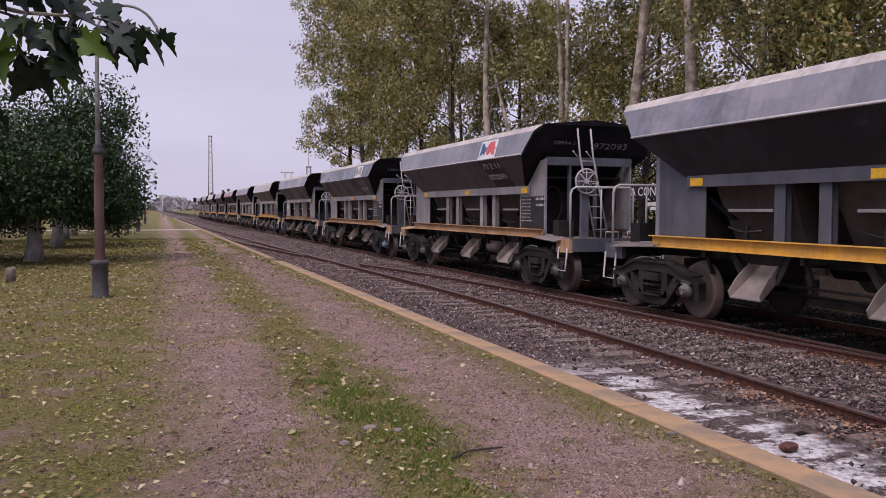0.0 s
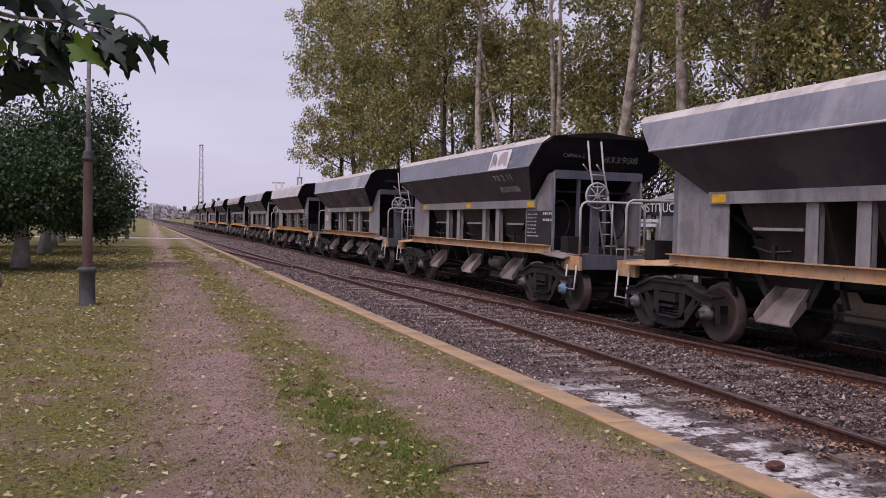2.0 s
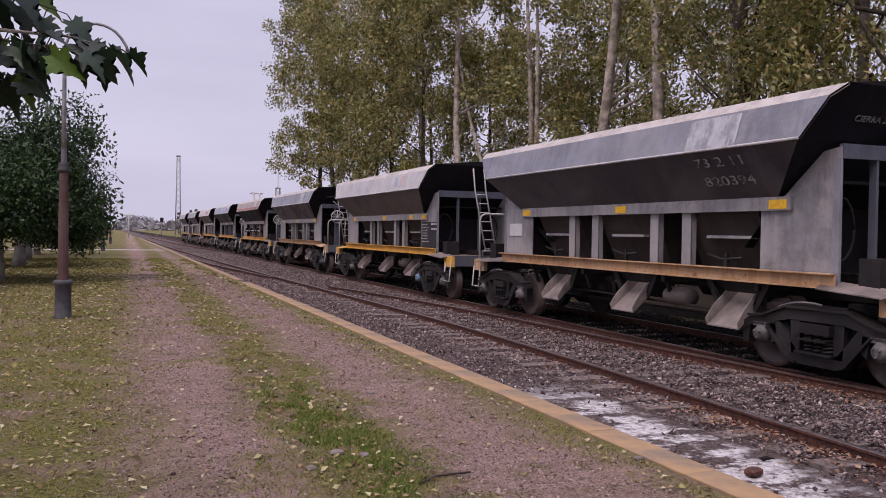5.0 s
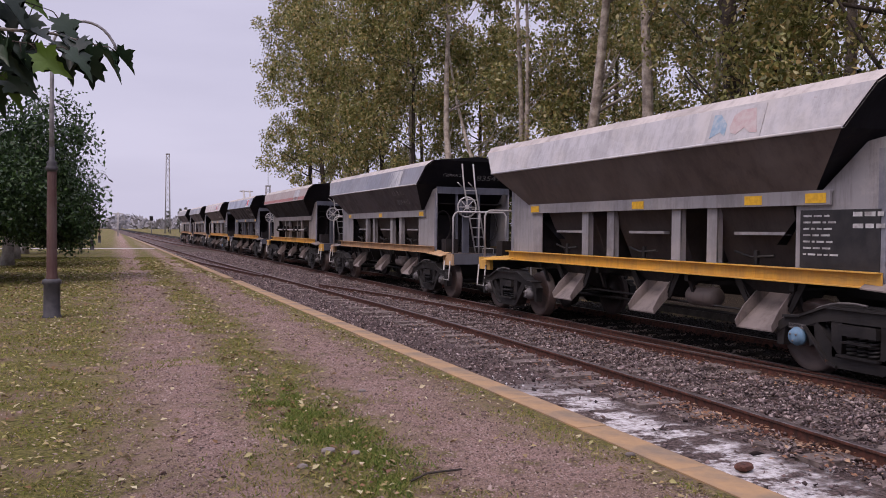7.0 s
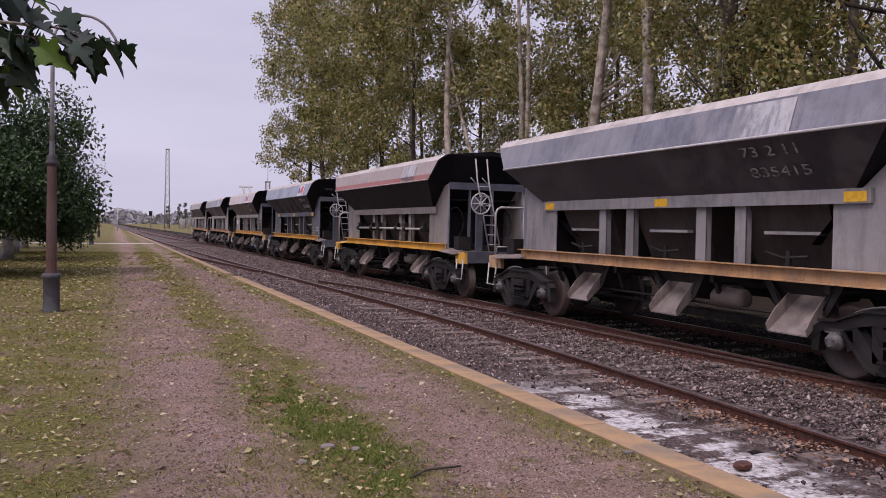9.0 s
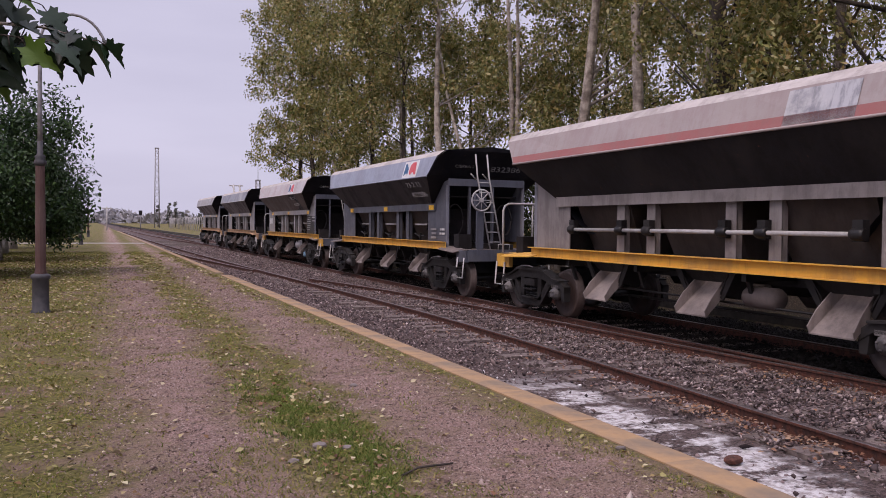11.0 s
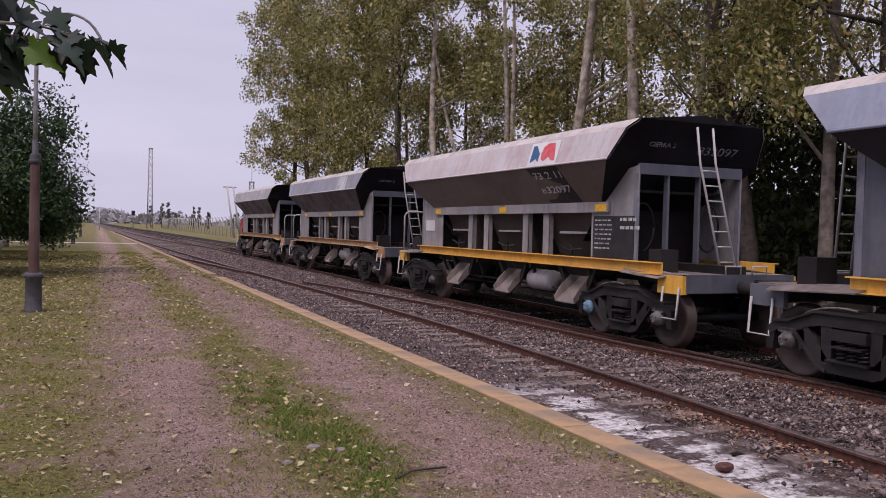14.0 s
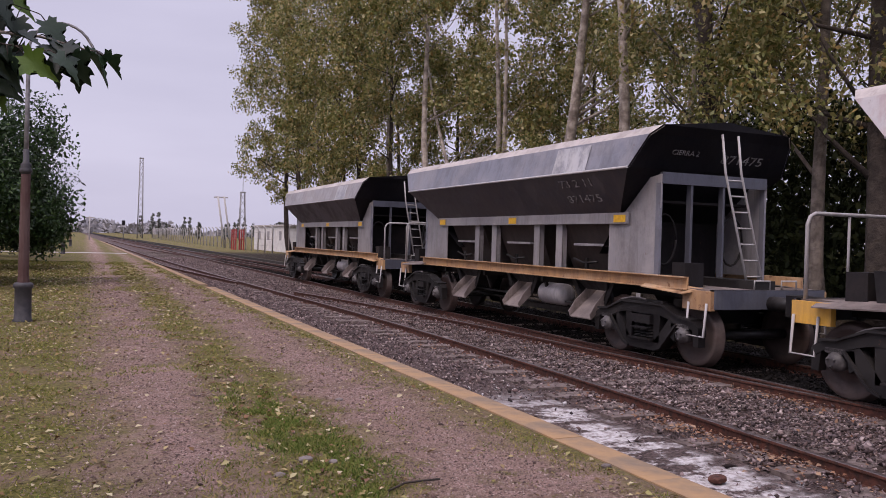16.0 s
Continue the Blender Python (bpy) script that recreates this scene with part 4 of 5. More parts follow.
            bw = part("brake_wheel", bm, "pipe", w, "round hand brake wheel")
            bm = bmesh.new()
            box(bm, bx - 0.12, bx + 0.14, e * (5.22 + ext) - 0.07, e * (5.22 + ext) + 0.07, 2.02, 2.36)
            box(bm, bx - 0.07, bx + 0.09, e * (5.22 + ext) - 0.04, e * (5.22 + ext) + 0.04, 1.08, 2.02)
            part("brake_stand", bm, "grey_dark", bw, "", 0.02)
        if bins and e > 0:
            bm = bmesh.new()
            plate(bm, [(-0.98, 4.45, 1.1), (-0.5, 4.45, 1.1), (-0.42, 4.45, 1.45), (-1.04, 4.45, 1.45)], (0, 1, 0), 0.35)
            part("crate", bm, "sign_black", w, "", 0.01)
    bogie(w, -BOGIE, {-5: -1, -3: 1, 1: 1}.get(k, 0))
    bogie(w, BOGIE + 0.14)
    # marks
    if logo:
        bm = bmesh.new()
        a, b = marks - 0.5, marks + 0.48
        plate(bm, [upper_at(-1, y, f, 0.004) for y, f in ((a, 0.04), (b, 0.04), (b, 0.93), (a, 0.93))], (-0.95, 0, 0.3), 0.003)
        panel = part("emblem_panel", bm, "white" if logo in ("full", "worn") else ("pale" if logo == "part" else "faint"), w, "white painted square with blue and red marks")
        if logo in ("full", "part", "worn"):
            rub = {"logo_blue": "faded_blue", "logo_red": "faded_red"} if logo == "part" else {}
            def mark(name, pts, mat):
                bm = bmesh.new()
                plate(bm, [upper_at(-1, y, f, 0.009) for y, f in pts], (-0.95, 0, 0.3), 0.002)
                part(name, bm, rub.get(mat, mat), panel)
            worn = logo == "worn"
            mark("blue_mark", [(b - 0.08, 0.16), (b - 0.08, 0.82), (b - 0.2, 0.82), (b - 0.36, 0.5), (b - 0.36, 0.16), (b - 0.26, 0.3)], "faded" if worn else "logo_blue")
            mark("red_mark", [(b - 0.42, 0.4), (b - 0.46, 0.72), (b - 0.58, 0.84), (b - 0.82, 0.84), (b - 0.92, 0.16), (b - 0.8, 0.18), (b - 0.68, 0.34), (b - 0.56, 0.18), (b - 0.46, 0.24)], "red" if worn else "logo_red")
    if k in (-6, 1):
        bm = bmesh.new()
        q = [panel_pose(-1, y, z, "lower").translation + Vector((0.0065, 0, 0.0045)) for y, z in ((marks - 0.72, 2.16), (marks + 0.3, 2.16), (marks + 0.5, 2.76), (marks - 0.5, 2.76))]
        plate(bm, q, (-0.82, 0, -0.57), 0.003)
        part("number_patch", bm, "end_black", w, "black repainted patch behind the numbers")
    if code:
        tone = "letter" if logo in ("full", "worn") else "faded"
        lettering("stencil", "73 2 11", 0.2, tone, panel_pose(-1, marks - 0.1, 2.62, "lower"), w, 0.9)
        lettering("stencil", code, 0.2, tone, panel_pose(-1, marks - 0.12, 2.38, "lower"), w, 0.95)
        ez = Matrix.Translation((0.5, -4.36, 2.97)) @ Matrix.Rotation(radians(123), 4, "X")
        lettering("end_stencil", code, 0.2, "faded", ez, w, 0.8)
        lettering("header_stencil", "CIERRA 1", 0.1, "letter", Matrix.Translation((-0.72, -4.374, 2.645)) @ Matrix.Rotation(radians(90), 4, "X"), w, 0.36)
        ez = Matrix.Translation((-0.6, -4.39, 3.02)) @ Matrix.Rotation(radians(123), 4, "X")
        lettering("end_stencil", "CIERRA 2", 0.11, "faded", ez, w, 0.5)
    if note == "board":
        bm = bmesh.new()
        box(bm, -1.032, -1.018, -4.3, -3.2, 1.24, 1.92)
        b = part("data_panel", bm, "sign_black", w, "black painted data panel with small white writing")
        for col, n, high in ((-3.25, 7, 0.022), (-3.95, 2, 0.05)):
            for r in range(n):
                y = col
                while y > col - 0.4:
                    ln = rng.uniform(0.04, 0.14)
                    z = 1.84 - r * (0.075 if n > 2 else 0.13)
                    bm = bmesh.new()
                    box(bm, -1.0355, -1.0325, y - ln, y, z, z + high)
                    part("writing", bm, "letter", b)
                    y -= ln + 0.03
    elif note == "grey":
        for col, n in ((-3.5, 3), (-4.05, 2)):
            for r in range(n):
                bm = bmesh.new()
                box(bm, -1.0385, -1.0365, col - 0.2, col + 0.16 - 0.08 * rng.random(), 1.5 - r * 0.1, 1.55 - r * 0.1)
                part("writing", bm, "letter" if col < -3.8 else "grey", w)
    if note == "label" or bins:
        bm = bmesh.new()
        box(bm, -1.034, -1.018, 3.55, 4.1, 1.6, 1.85)
        b = part("label_plate", bm, "white", w, "pale plate with dark writing")
    return w


TRAIN = []


def make_train():
    black = "black hopper wagon with {} upper panels and {} sill"
    specs = [
        (-7, dict(upper="slate", lower="end_black", sill="yellow", post="grey_dark", logo="", code="", rails=(True, True), label=black.format("slate grey", "yellow"))),
        (-6, dict(upper="slate", sill="orange", logo="full", code="872093", note="board", marks=-2.28, label=black.format("dusty grey", "faded orange"))),
        (-5, dict(upper="slate_dark", sill="orange", logo="worn", code="833988", note="board", marks=-2.65, label=black.format("blue-grey", "worn orange"))),
        (-4, dict(upper="slate", sill="orange", logo="faint", code="820394", note="label", marks=-2.65, label=black.format("dusty slate", "worn orange"))),
        (-3, dict(upper="pale", lower="brown_dark", sill="yellow", logo="part", code="", note="board", brake=False, rails=(False, True), marks=-2.5, patches=(-3.46, -2.46, 0.0, 3.3), label="brown-black hopper wagon with pale grey upper panels and yellow sill")),
        (-2, dict(upper="slate", sill="orange", logo="faint", code="835415", rails=(True, True), marks=-2.4, label=black.format("slate blue", "faded orange"))),
        (-1, dict(upper="red", lower="dark", sill="yellow", logo="faint", code="", pipes=True, brake=True, rails=(False, True), pocket="brown_dark", patches=(), post="grey_dust", label="dark hopper wagon with pinkish grey panels, red band, operating rods")),
        (0, dict(upper="slate_clean", lower="end_black", sill="yellow", post="grey_dark", logo="full", code="832386", note="grey", tank=False, rails=(False, False), marks=-2.96, label="freshly painted black hopper wagon with bright yellow frame sill")),
        (1, dict(upper="grey_red", lower="brown_dark", sill="yellow", logo="full", code="832097", note="board", brake=False, rails=(False, True), bins=True, marks=-2.2, sill_end=5.06, label="dusty hopper wagon with grey and reddish upper panels, yellow sill")),
        (2, dict(upper="slate", sill="orange", logo="faint", code="871475", brake=False, rails=(False, True), marks=-2.6, sill_end=5.06, label=black.format("faded grey", "worn orange"))),
        (3, dict(upper="grey", sill="orange", logo="faint", code="", brake=False, rails=(True, True), sill_end=5.06, label=black.format("faded grey", "orange"))),
    ]
    for k, sp in specs:
        TRAIN.append((wagon(k, **sp), k))


make_train()


# ---- trees ----
def crown_points(rng, blobs, per):
    """Leaf places in clumps: blobs are (centre, radius xyz); leaves lie towards the outside of many small clumps."""
    out = []
    for (c, r), n in zip(blobs, per):
        m = max(3, n // 60)
        d = rng.normal(0, 1, (m, 3))
        d /= np.linalg.norm(d, axis=1)[:, None]
        cl = np.array(c) + d * (rng.uniform(0.15, 1.0, (m, 1)) ** 0.5) * np.array(r)
        idx = rng.integers(0, m, n)
        out.append(cl[idx] + np.clip(rng.normal(0, 1, (n, 3)), -1.7, 1.7) * (0.085 * np.mean(r) + 0.12))
    return np.concatenate(out)


def leaves(name, pts, size, rng, material, parent):
    n = len(pts)
    s = rng.uniform(0.6, 1.3, n) * size
    v = np.einsum("nij,kj->nki", turns(rng, n, 0.25), LEAF) * s[:, None, None] + pts[:, None]
    return cloud(name, v, [(0, 1, 2, 3)], material, "", "", parent)


def tall_tree(x, y, height, lean, seed, spread, label, bark="bark_pale", low=5.0, count=9000, r0=0.3):
    rng, rnd = np.random.default_rng(seed), random.Random(seed)
    t = thing("tree", (x, y, -0.04), label, "tree", "trees behind the train")
    bm = bmesh.new()
    top = Vector((lean[0], lean[1], height * 0.8))
    path = [Vector((top.x * f * (1.4 - 0.4 * f) + 0.22 * math.sin(5 * f + seed), top.y * f * (1.4 - 0.4 * f) + 0.22 * math.sin(6 * f + 2 * seed), top.z * f)) for f in (0, 0.08, 0.2, 0.35, 0.5, 0.65, 0.8, 1)]
    path[0] = Vector((0, 0, -0.1))
    rod(bm, path, r0, 9, [r0 * k for k in (1.35, 1.0, 0.88, 0.75, 0.6, 0.45, 0.3, 0.12)])
    blobs = []
    for i in range(9):
        f = rnd.uniform(0.28, 0.9)
        p = path[min(7, int(f * 7))].lerp(path[min(7, int(f * 7) + 1)], f * 7 % 1)
        a = rnd.uniform(0, 6.283)
        ln = rnd.uniform(1.6, 3.6) * spread / 3.0
        a = a if p.z > 11 or y > 40 or y < 18 else math.copysign(abs(a - 3.1416) * 0.45, math.sin(a))
        q = p + Vector((math.cos(a) * ln, math.sin(a) * ln, rnd.uniform(1.2, 3.0)))
        rod(bm, [p, p.lerp(q, 0.5) + Vector((0, 0, -0.2)), q], 0.08, 6, [r0 * 0.4 * (1.1 - f), r0 * 0.25 * (1.1 - f), 0.02])
        blobs.append((q, (spread * 0.55, spread * 0.55, spread * 0.6)))
    part("trunk", bm, bark, t)
    z = low
    while z < height:
        f = min(1, z / (height * 0.8))
        p = path[0].lerp(top, f)
        for j in range(2):
            a = rnd.uniform(0, 6.283)
            r = spread * rnd.uniform(0.25, 0.55) * (1.0 if z < height * 0.8 else 0.7)
            d = spread * rnd.uniform(0.35, 0.95)
            back = 18 < y < 40 and z < 12
            blobs.append((p + Vector((abs(math.cos(a)) * d + 0.4 if back else math.cos(a) * d, math.sin(a) * d, z - p.z + rnd.uniform(-0.5, 0.5))), (r, r, r * 0.8)))
        z += 1.3 if z > low + 3 else 1.8
    leaves("crown", crown_points(rng, blobs, [int(count * (1.75 if y < 30 else 1.4)) // len(blobs)] * len(blobs)), 0.15 if y < 30 else 0.2, rng, "leaf_olive", t)


def make_tall_trees():
    pale = "tall tree with pale trunk and olive autumn leaves"
    # x, y, height, lean, spread, lowest leaves, leaves, trunk radius, bark
    row = [
        (15.8, 9.8, 17, (0.4, 0.6), 3.2, 5.4, 7000, 0.22, "bark_dark"), (15.6, 12.4, 19, (0.3, 0.3), 3.0, 5.2, 8000, 0.25, "bark_dark"), (15.6, 13.8, 20, (0.2, 0.6), 3.0, 4.6, 9500, 0.17, "bark_mid"),
        (15.6, 16.2, 21, (0.3, 3.6), 3.0, 6.2, 8500, 0.22, "bark_dark"), (15.7, 17.5, 22, (0.1, 0.2), 3.0, 6.4, 8000, 0.28, "bark_dark"), (16.6, 19.2, 21, (0.2, 0.2), 2.6, 7.0, 6000, 0.13, "bark_pale"),
        (15.6, 20.6, 22, (0.2, 2.6), 2.7, 7.6, 7500, 0.22, "bark_pale"), (15.6, 25.8, 23, (0.3, -2.6), 2.9, 6.6, 9500, 0.24, "bark_pale"), (15.6, 29.5, 22, (0.2, 0.5), 3.1, 5.4, 9000, 0.12, "bark_pale"),
        (15.9, 30.8, 23, (0.3, 0.3), 3.4, 5.0, 12000, 0.14, "bark_pale"), (16.0, 32.4, 20, (0.3, 8.0), 3.0, 7.5, 6500, 0.11, "bark_pale"), (15.6, 35.8, 23, (0.2, 3.2), 3.4, 4.8, 13000, 0.2, "bark_pale"),
        (15.8, 41.5, 23, (-0.3, 2.4), 3.4, 4.8, 12000, 0.14, "bark_dark"), (16.2, 43.8, 23, (0.3, 3.0), 3.5, 4.6, 12000, 0.15, "bark_pale"), (15.6, 47.5, 24, (0.0, 2.0), 3.6, 4.6, 13000, 0.17, "bark_dark"),
        (15.7, 51.0, 24, (0.1, 2.6), 3.6, 4.6, 13000, 0.15, "bark_dark"), (15.5, 55.0, 25, (-0.2, 2.4), 3.7, 5.0, 15000, 0.17, "bark_pale"), (15.4, 60.0, 26, (0.0, 2.6), 3.9, 6.0, 17000, 0.2, "bark_dark"), (15.3, 63.5, 27, (-0.2, 2.4), 3.6, 7.4, 24000, 0.2, "bark_dark")]
    for i, (x, y, h, lean, sp, low, n, r0, bark) in enumerate(row):
        note = pale if bark == "bark_pale" else "tall tree with dark trunk and olive autumn leaves"
        tall_tree(x, y, h, lean, 11 + i, sp, note, bark, low, n, r0)
    back = [(20, 11, 13), (20.5, 16, 14), (20, 21, 15), (20.5, 31.0, 15), (22, 36, 15), (21, 46, 16), (21, 56, 17)]
    for i, (x, y, h) in enumerate(back):
        tall_tree(x, y, h, (0.4, 0.3), 51 + i, 3.6, "tall tree in the row further back", "bark_dark", 3.0, 7000, 0.2)


def low_tree(x, y, r, h, seed, count, bark="bark_lime"):
    rng, rnd = np.random.default_rng(seed), random.Random(seed)
    t = thing("tree", (x, y, 0), "dense dark green tree with a limewashed trunk", "tree", "trees along the path")
    bm = bmesh.new()
    rod(bm, [(0, 0, -0.1), (0.05, 0, 0.6), (0.0, 0.1, 1.5), (0.2, 0.0, 2.6)], 0.2, 9, [0.3, 0.21, 0.17, 0.12])
    blobs = []
    for i in range(9):
        a, ln = i * 2.4 + rnd.random(), rnd.uniform(0.45, 0.8) * r
        q = Vector((math.cos(a) * ln, math.sin(a) * ln, rnd.uniform(2.0, h - 1.2)))
        rod(bm, [(0.05, 0.05, 1.4), q * 0.5 + Vector((0, 0, 0.7)), q], 0.05, 6, [0.09, 0.06, 0.02])
        blobs.append((q, (r * 0.55, r * 0.55, h * 0.2)))
    blobs.append((Vector((0, 0, h * 0.6)), (r * 0.8, r * 0.8, h * 0.33)))
    for i in range(6):
        a = i * 1.05
        blobs.append((Vector((math.cos(a) * r * 0.75, math.sin(a) * r * 0.75, rnd.uniform(1.4, 2.2))), (r * 0.35, r * 0.35, 0.8)))
    part("trunk", bm, bark, t)
    leaves("crown", crown_points(rng, blobs, [int(count * 3.4) // len(blobs)] * len(blobs)), 0.125, rng, "leaf_dark", t)


make_tall_trees()
for i, (x, y, r, h, n) in enumerate([(-3.2, 26.6, 2.8, 5.9, 15000), (-7.2, 24.5, 3.2, 6.4, 12000), (-3.5, 36.1, 2.9, 6.0, 9000), (-3.9, 43.5, 3.0, 6.2, 8000), (-4.1, 51.0, 3.0, 6.0, 7000), (-3.6, 66.0, 2.6, 5.4, 4000), (-3.4, 80.0, 2.6, 5.2, 3000), (-8.5, 30.0, 3.5, 7.0, 6000), (-9.0, 40.0, 3.5, 7.0, 5000)]):
    low_tree(x, y, r, h, 200 + i, n)


# ---- platform furniture ----
def street_lamp(x, y, tall=True, label="old station lamp post with red-brown shaft and arched arm"):
    t = thing("street_lamp", (x, y, 0), label, "lamp post", "lamp posts along the path")
    bm = bmesh.new()
    lathe(bm, [(0.16, -0.05), (0.16, 0.02), (0.135, 0.05), (0.13, 0.55), (0.155, 0.58), (0.155, 0.63), (0.12, 0.66)], 20)
    part("base", bm, "lamp_base", t, "black cast iron base")
    bm = bmesh.new()
    prof = [(0.1, 0.64), (0.085, 0.75), (0.08, 1.6), (0.072, 2.5)]
    lathe(bm, prof, 12)
    for f in bm.faces:
        f.smooth = False
    part("shaft", bm, "lamp_red", t, "chipped red-brown shaft")
    bm = bmesh.new()
    lathe(bm, [(0.07, 2.48), (0.1, 2.52), (0.1, 2.56), (0.075, 2.6), (0.09, 2.64), (0.05, 2.68), (0.045, 2.9)], 16)
    part("collar", bm, "lamp_base", t)
    bm = bmesh.new()
    pts = [(0, 0, 2.6), (0.0, 0, 3.6), (0.005, 0, 4.5)]
    pts += [(0.505 - 0.5 * math.cos(a), 0, 4.55 + 0.53 * math.sin(a)) for a in (i * math.pi / 14 for i in range(1, 15))]
    pts[-3:] = [(0.985, 0, 4.74), (1.01, 0, 4.66)]
    rod(bm, pts, 0.03, 8, [0.042, 0.036, 0.03] + [0.024] * (len(pts) - 3))
    arm = part("arm", bm, "lamp_grey", t, "grey pole bent over into an arch")
    bm = bmesh.new()
    rod(bm, [(0.98, 0, 4.69), (1.08, 0, 4.63), (1.2, 0, 4.55), (1.28, 0, 4.49)], 0.04, 10, [0.025, 0.055, 0.05, 0.012])
    part("lamp_head", bm, "lamp_base", arm)


def lattice(name, x, y, h, w0, w1, label, spike=0.0):
    t = thing(name, (x, y, -0.04), label, "mast")
    bm = bmesh.new()
    legs = [(-1, -1), (1, -1), (1, 1), (-1, 1)]
    for sx, sy in legs:
        rod(bm, [(sx * w0 / 2, sy * w0 / 2, 0), (sx * w1 / 2, sy * w1 / 2, h)], 0.1, 5)
    part("leg_frame", bm, "mast", t)
    bm = bmesh.new()
    n = int(h / 1.5)
    for i in range(n):
        f0, f1 = i / n, (i + 1) / n
        a, b = (w0 + (w1 - w0) * f0) / 2, (w0 + (w1 - w0) * f1) / 2
        for k in range(4):
            p, q = legs[k], legs[(k + 1) % 4]
            if i % 2:
                p, q = q, p
            rod(bm, [(p[0] * a, p[1] * a, h * f0), (q[0] * b, q[1] * b, h * f1)], 0.05, 4)
    part("bracing", bm, "mast", t)
    bm = bmesh.new()
    box(bm, -w1 / 2 - 0.15, w1 / 2 + 0.15, -w1 / 2 - 0.15, w1 / 2 + 0.15, h, h + 0.3)
    if spike:
        rod(bm, [(0, 0, h), (0, 0, h + spike)], 0.07, 5)
    part("head", bm, "mast", t)


def make_far_things():
    lattice("signal_mast", 14.7, 217, 19.6, 1.25, 0.7, "tall grey lattice mast far down the line")
    lattice("radio_mast", 36.3, 199, 11.5, 1.5, 0.9, "slim lattice radio mast with a spike", 4.0)
    # fence of pale posts with bent tops
    fence = thing("fence", (0, 0, 0), "pale concrete fence posts with bent tops and wires", "fence")
    bm = bmesh.new()
    rod(bm, [(0, 0, -0.1), (0, 0, 2.1), (-0.06, 0, 2.3), (-0.25, 0, 2.45)], 0.07, 6)
    me = finish("post", bm, "concrete")
    for i in range(44):
        ob = part("post", me, "concrete", fence)
        ob.location = (16.2 + 0.012 * (i * 3.4), 74 + i * 3.4, 0)
    for z in (0.6, 1.2, 1.8):
        bm = bmesh.new()
        rod(bm, [(16.2, 74, z), (17.95, 220, z)], 0.012, 4)
        part("wire", bm, "mast", fence)
    # pair of leaning poles with a cross-piece
    t = thing("pole_pair", (15.2, 97, 0), "pair of leaning poles joined by a crosspiece", "pole")
    for x in (-0.35, 0.35):
        bm = bmesh.new()
        rod(bm, [(x + 0.9, 0, -0.1), (x, 0, 5.9)], 0.11, 7)
        part("pole", bm, "concrete", t)
    bm = bmesh.new()
    box(bm, -0.75, 0.75, -0.06, 0.06, 5.7, 5.85)
    part("crosspiece", bm, "concrete", t)
    # utility poles with cross-arms
    for x, y, h in ((26.0, 103, 9.3), (27.6, 106, 9.0)):
        t = thing("utility_pole", (x, y, 0), "utility pole with several cross-arms", "pole", "utility poles")
        bm = bmesh.new()
        rod(bm, [(0, 0, -0.1), (0, 0, h)], 0.14, 7)
        part("pole", bm, "mast", t)
        for k in range(4):
            bm = bmesh.new()
            box(bm, -0.9, 0.9, -0.06, 0.06, h - 0.5 - 0.75 * k, h - 0.38 - 0.75 * k)
            part("cross_arm", bm, "mast", t)
    # white building, red gantry
    t = thing("shed", (21.5, 86, 0), "low white rendered shed with a flat roof", "shed")
    bm = bmesh.new()
    box(bm, -3, 3, -8, 8, -0.1, 2.5)
    part("wall", bm, "wall_white", t, "", 0.03)
    bm = bmesh.new()
    box(bm, -3.15, 3.15, -8.15, 8.15, 2.5, 2.66)
    part("roof", bm, "concrete", t)
    for y in (-5, 0.5, 5):
        bm = bmesh.new()
        box(bm, -3.02, -2.9, y - 0.5, y + 0.5, 1.1, 2.0)
        part("window", bm, "mast", t)
    t = thing("red_gantry", (15.6, 88, 0), "red painted steel frame by the fence", "frame")
    for x in (-0.4, 0.4):
        for y in (-1.2, 0.0, 1.2):
            bm = bmesh.new()
            box(bm, x - 0.06, x + 0.06, y - 0.06, y + 0.06, -0.1, 2.1)
            part("upright", bm, "red_paint", t)
    for x in (-0.4, 0.4):
        for z in (1.0, 2.0):
            bm = bmesh.new()
            box(bm, x - 0.05, x + 0.05, -1.3, 1.3, z, z + 0.1)
            part("beam", bm, "red_paint", t)
    # small signal and a locomotive-like dark box far away
    t = thing("rail_signal", (9.5, 190, RAIL_Z), "small dark signal post by the tracks", "signal")
    bm = bmesh.new()
    rod(bm, [(0, 0, -0.15), (0, 0, 3.6)], 0.09, 6)
    part("post", bm, "mast", t)
    bm = bmesh.new()
    box(bm, -0.35, 0.35, -0.15, 0.15, 3.0, 4.0)
    part("head", bm, "dark", t)
    t = thing("crossing_gate", (2.2, 150, 0), "pale post with a cross-arm at the crossing", "signal")
    bm = bmesh.new()
    rod(bm, [(0, 0, -0.1), (0, 0, 4.0)], 0.1, 6)
    box(bm, -0.8, 0.8, -0.06, 0.06, 3.6, 3.8)
    part("post", bm, "concrete", t)
    bm = bmesh.new()
    box(bm, -12, 3.38, 62.0, 63.6, -0.1, 0.012)
    single("crossing_path", bm, "concrete", "pale concrete path crossing the grass", "path", "", "structure")
    rng = np.random.default_rng(5)
    rnd = random.Random(5)
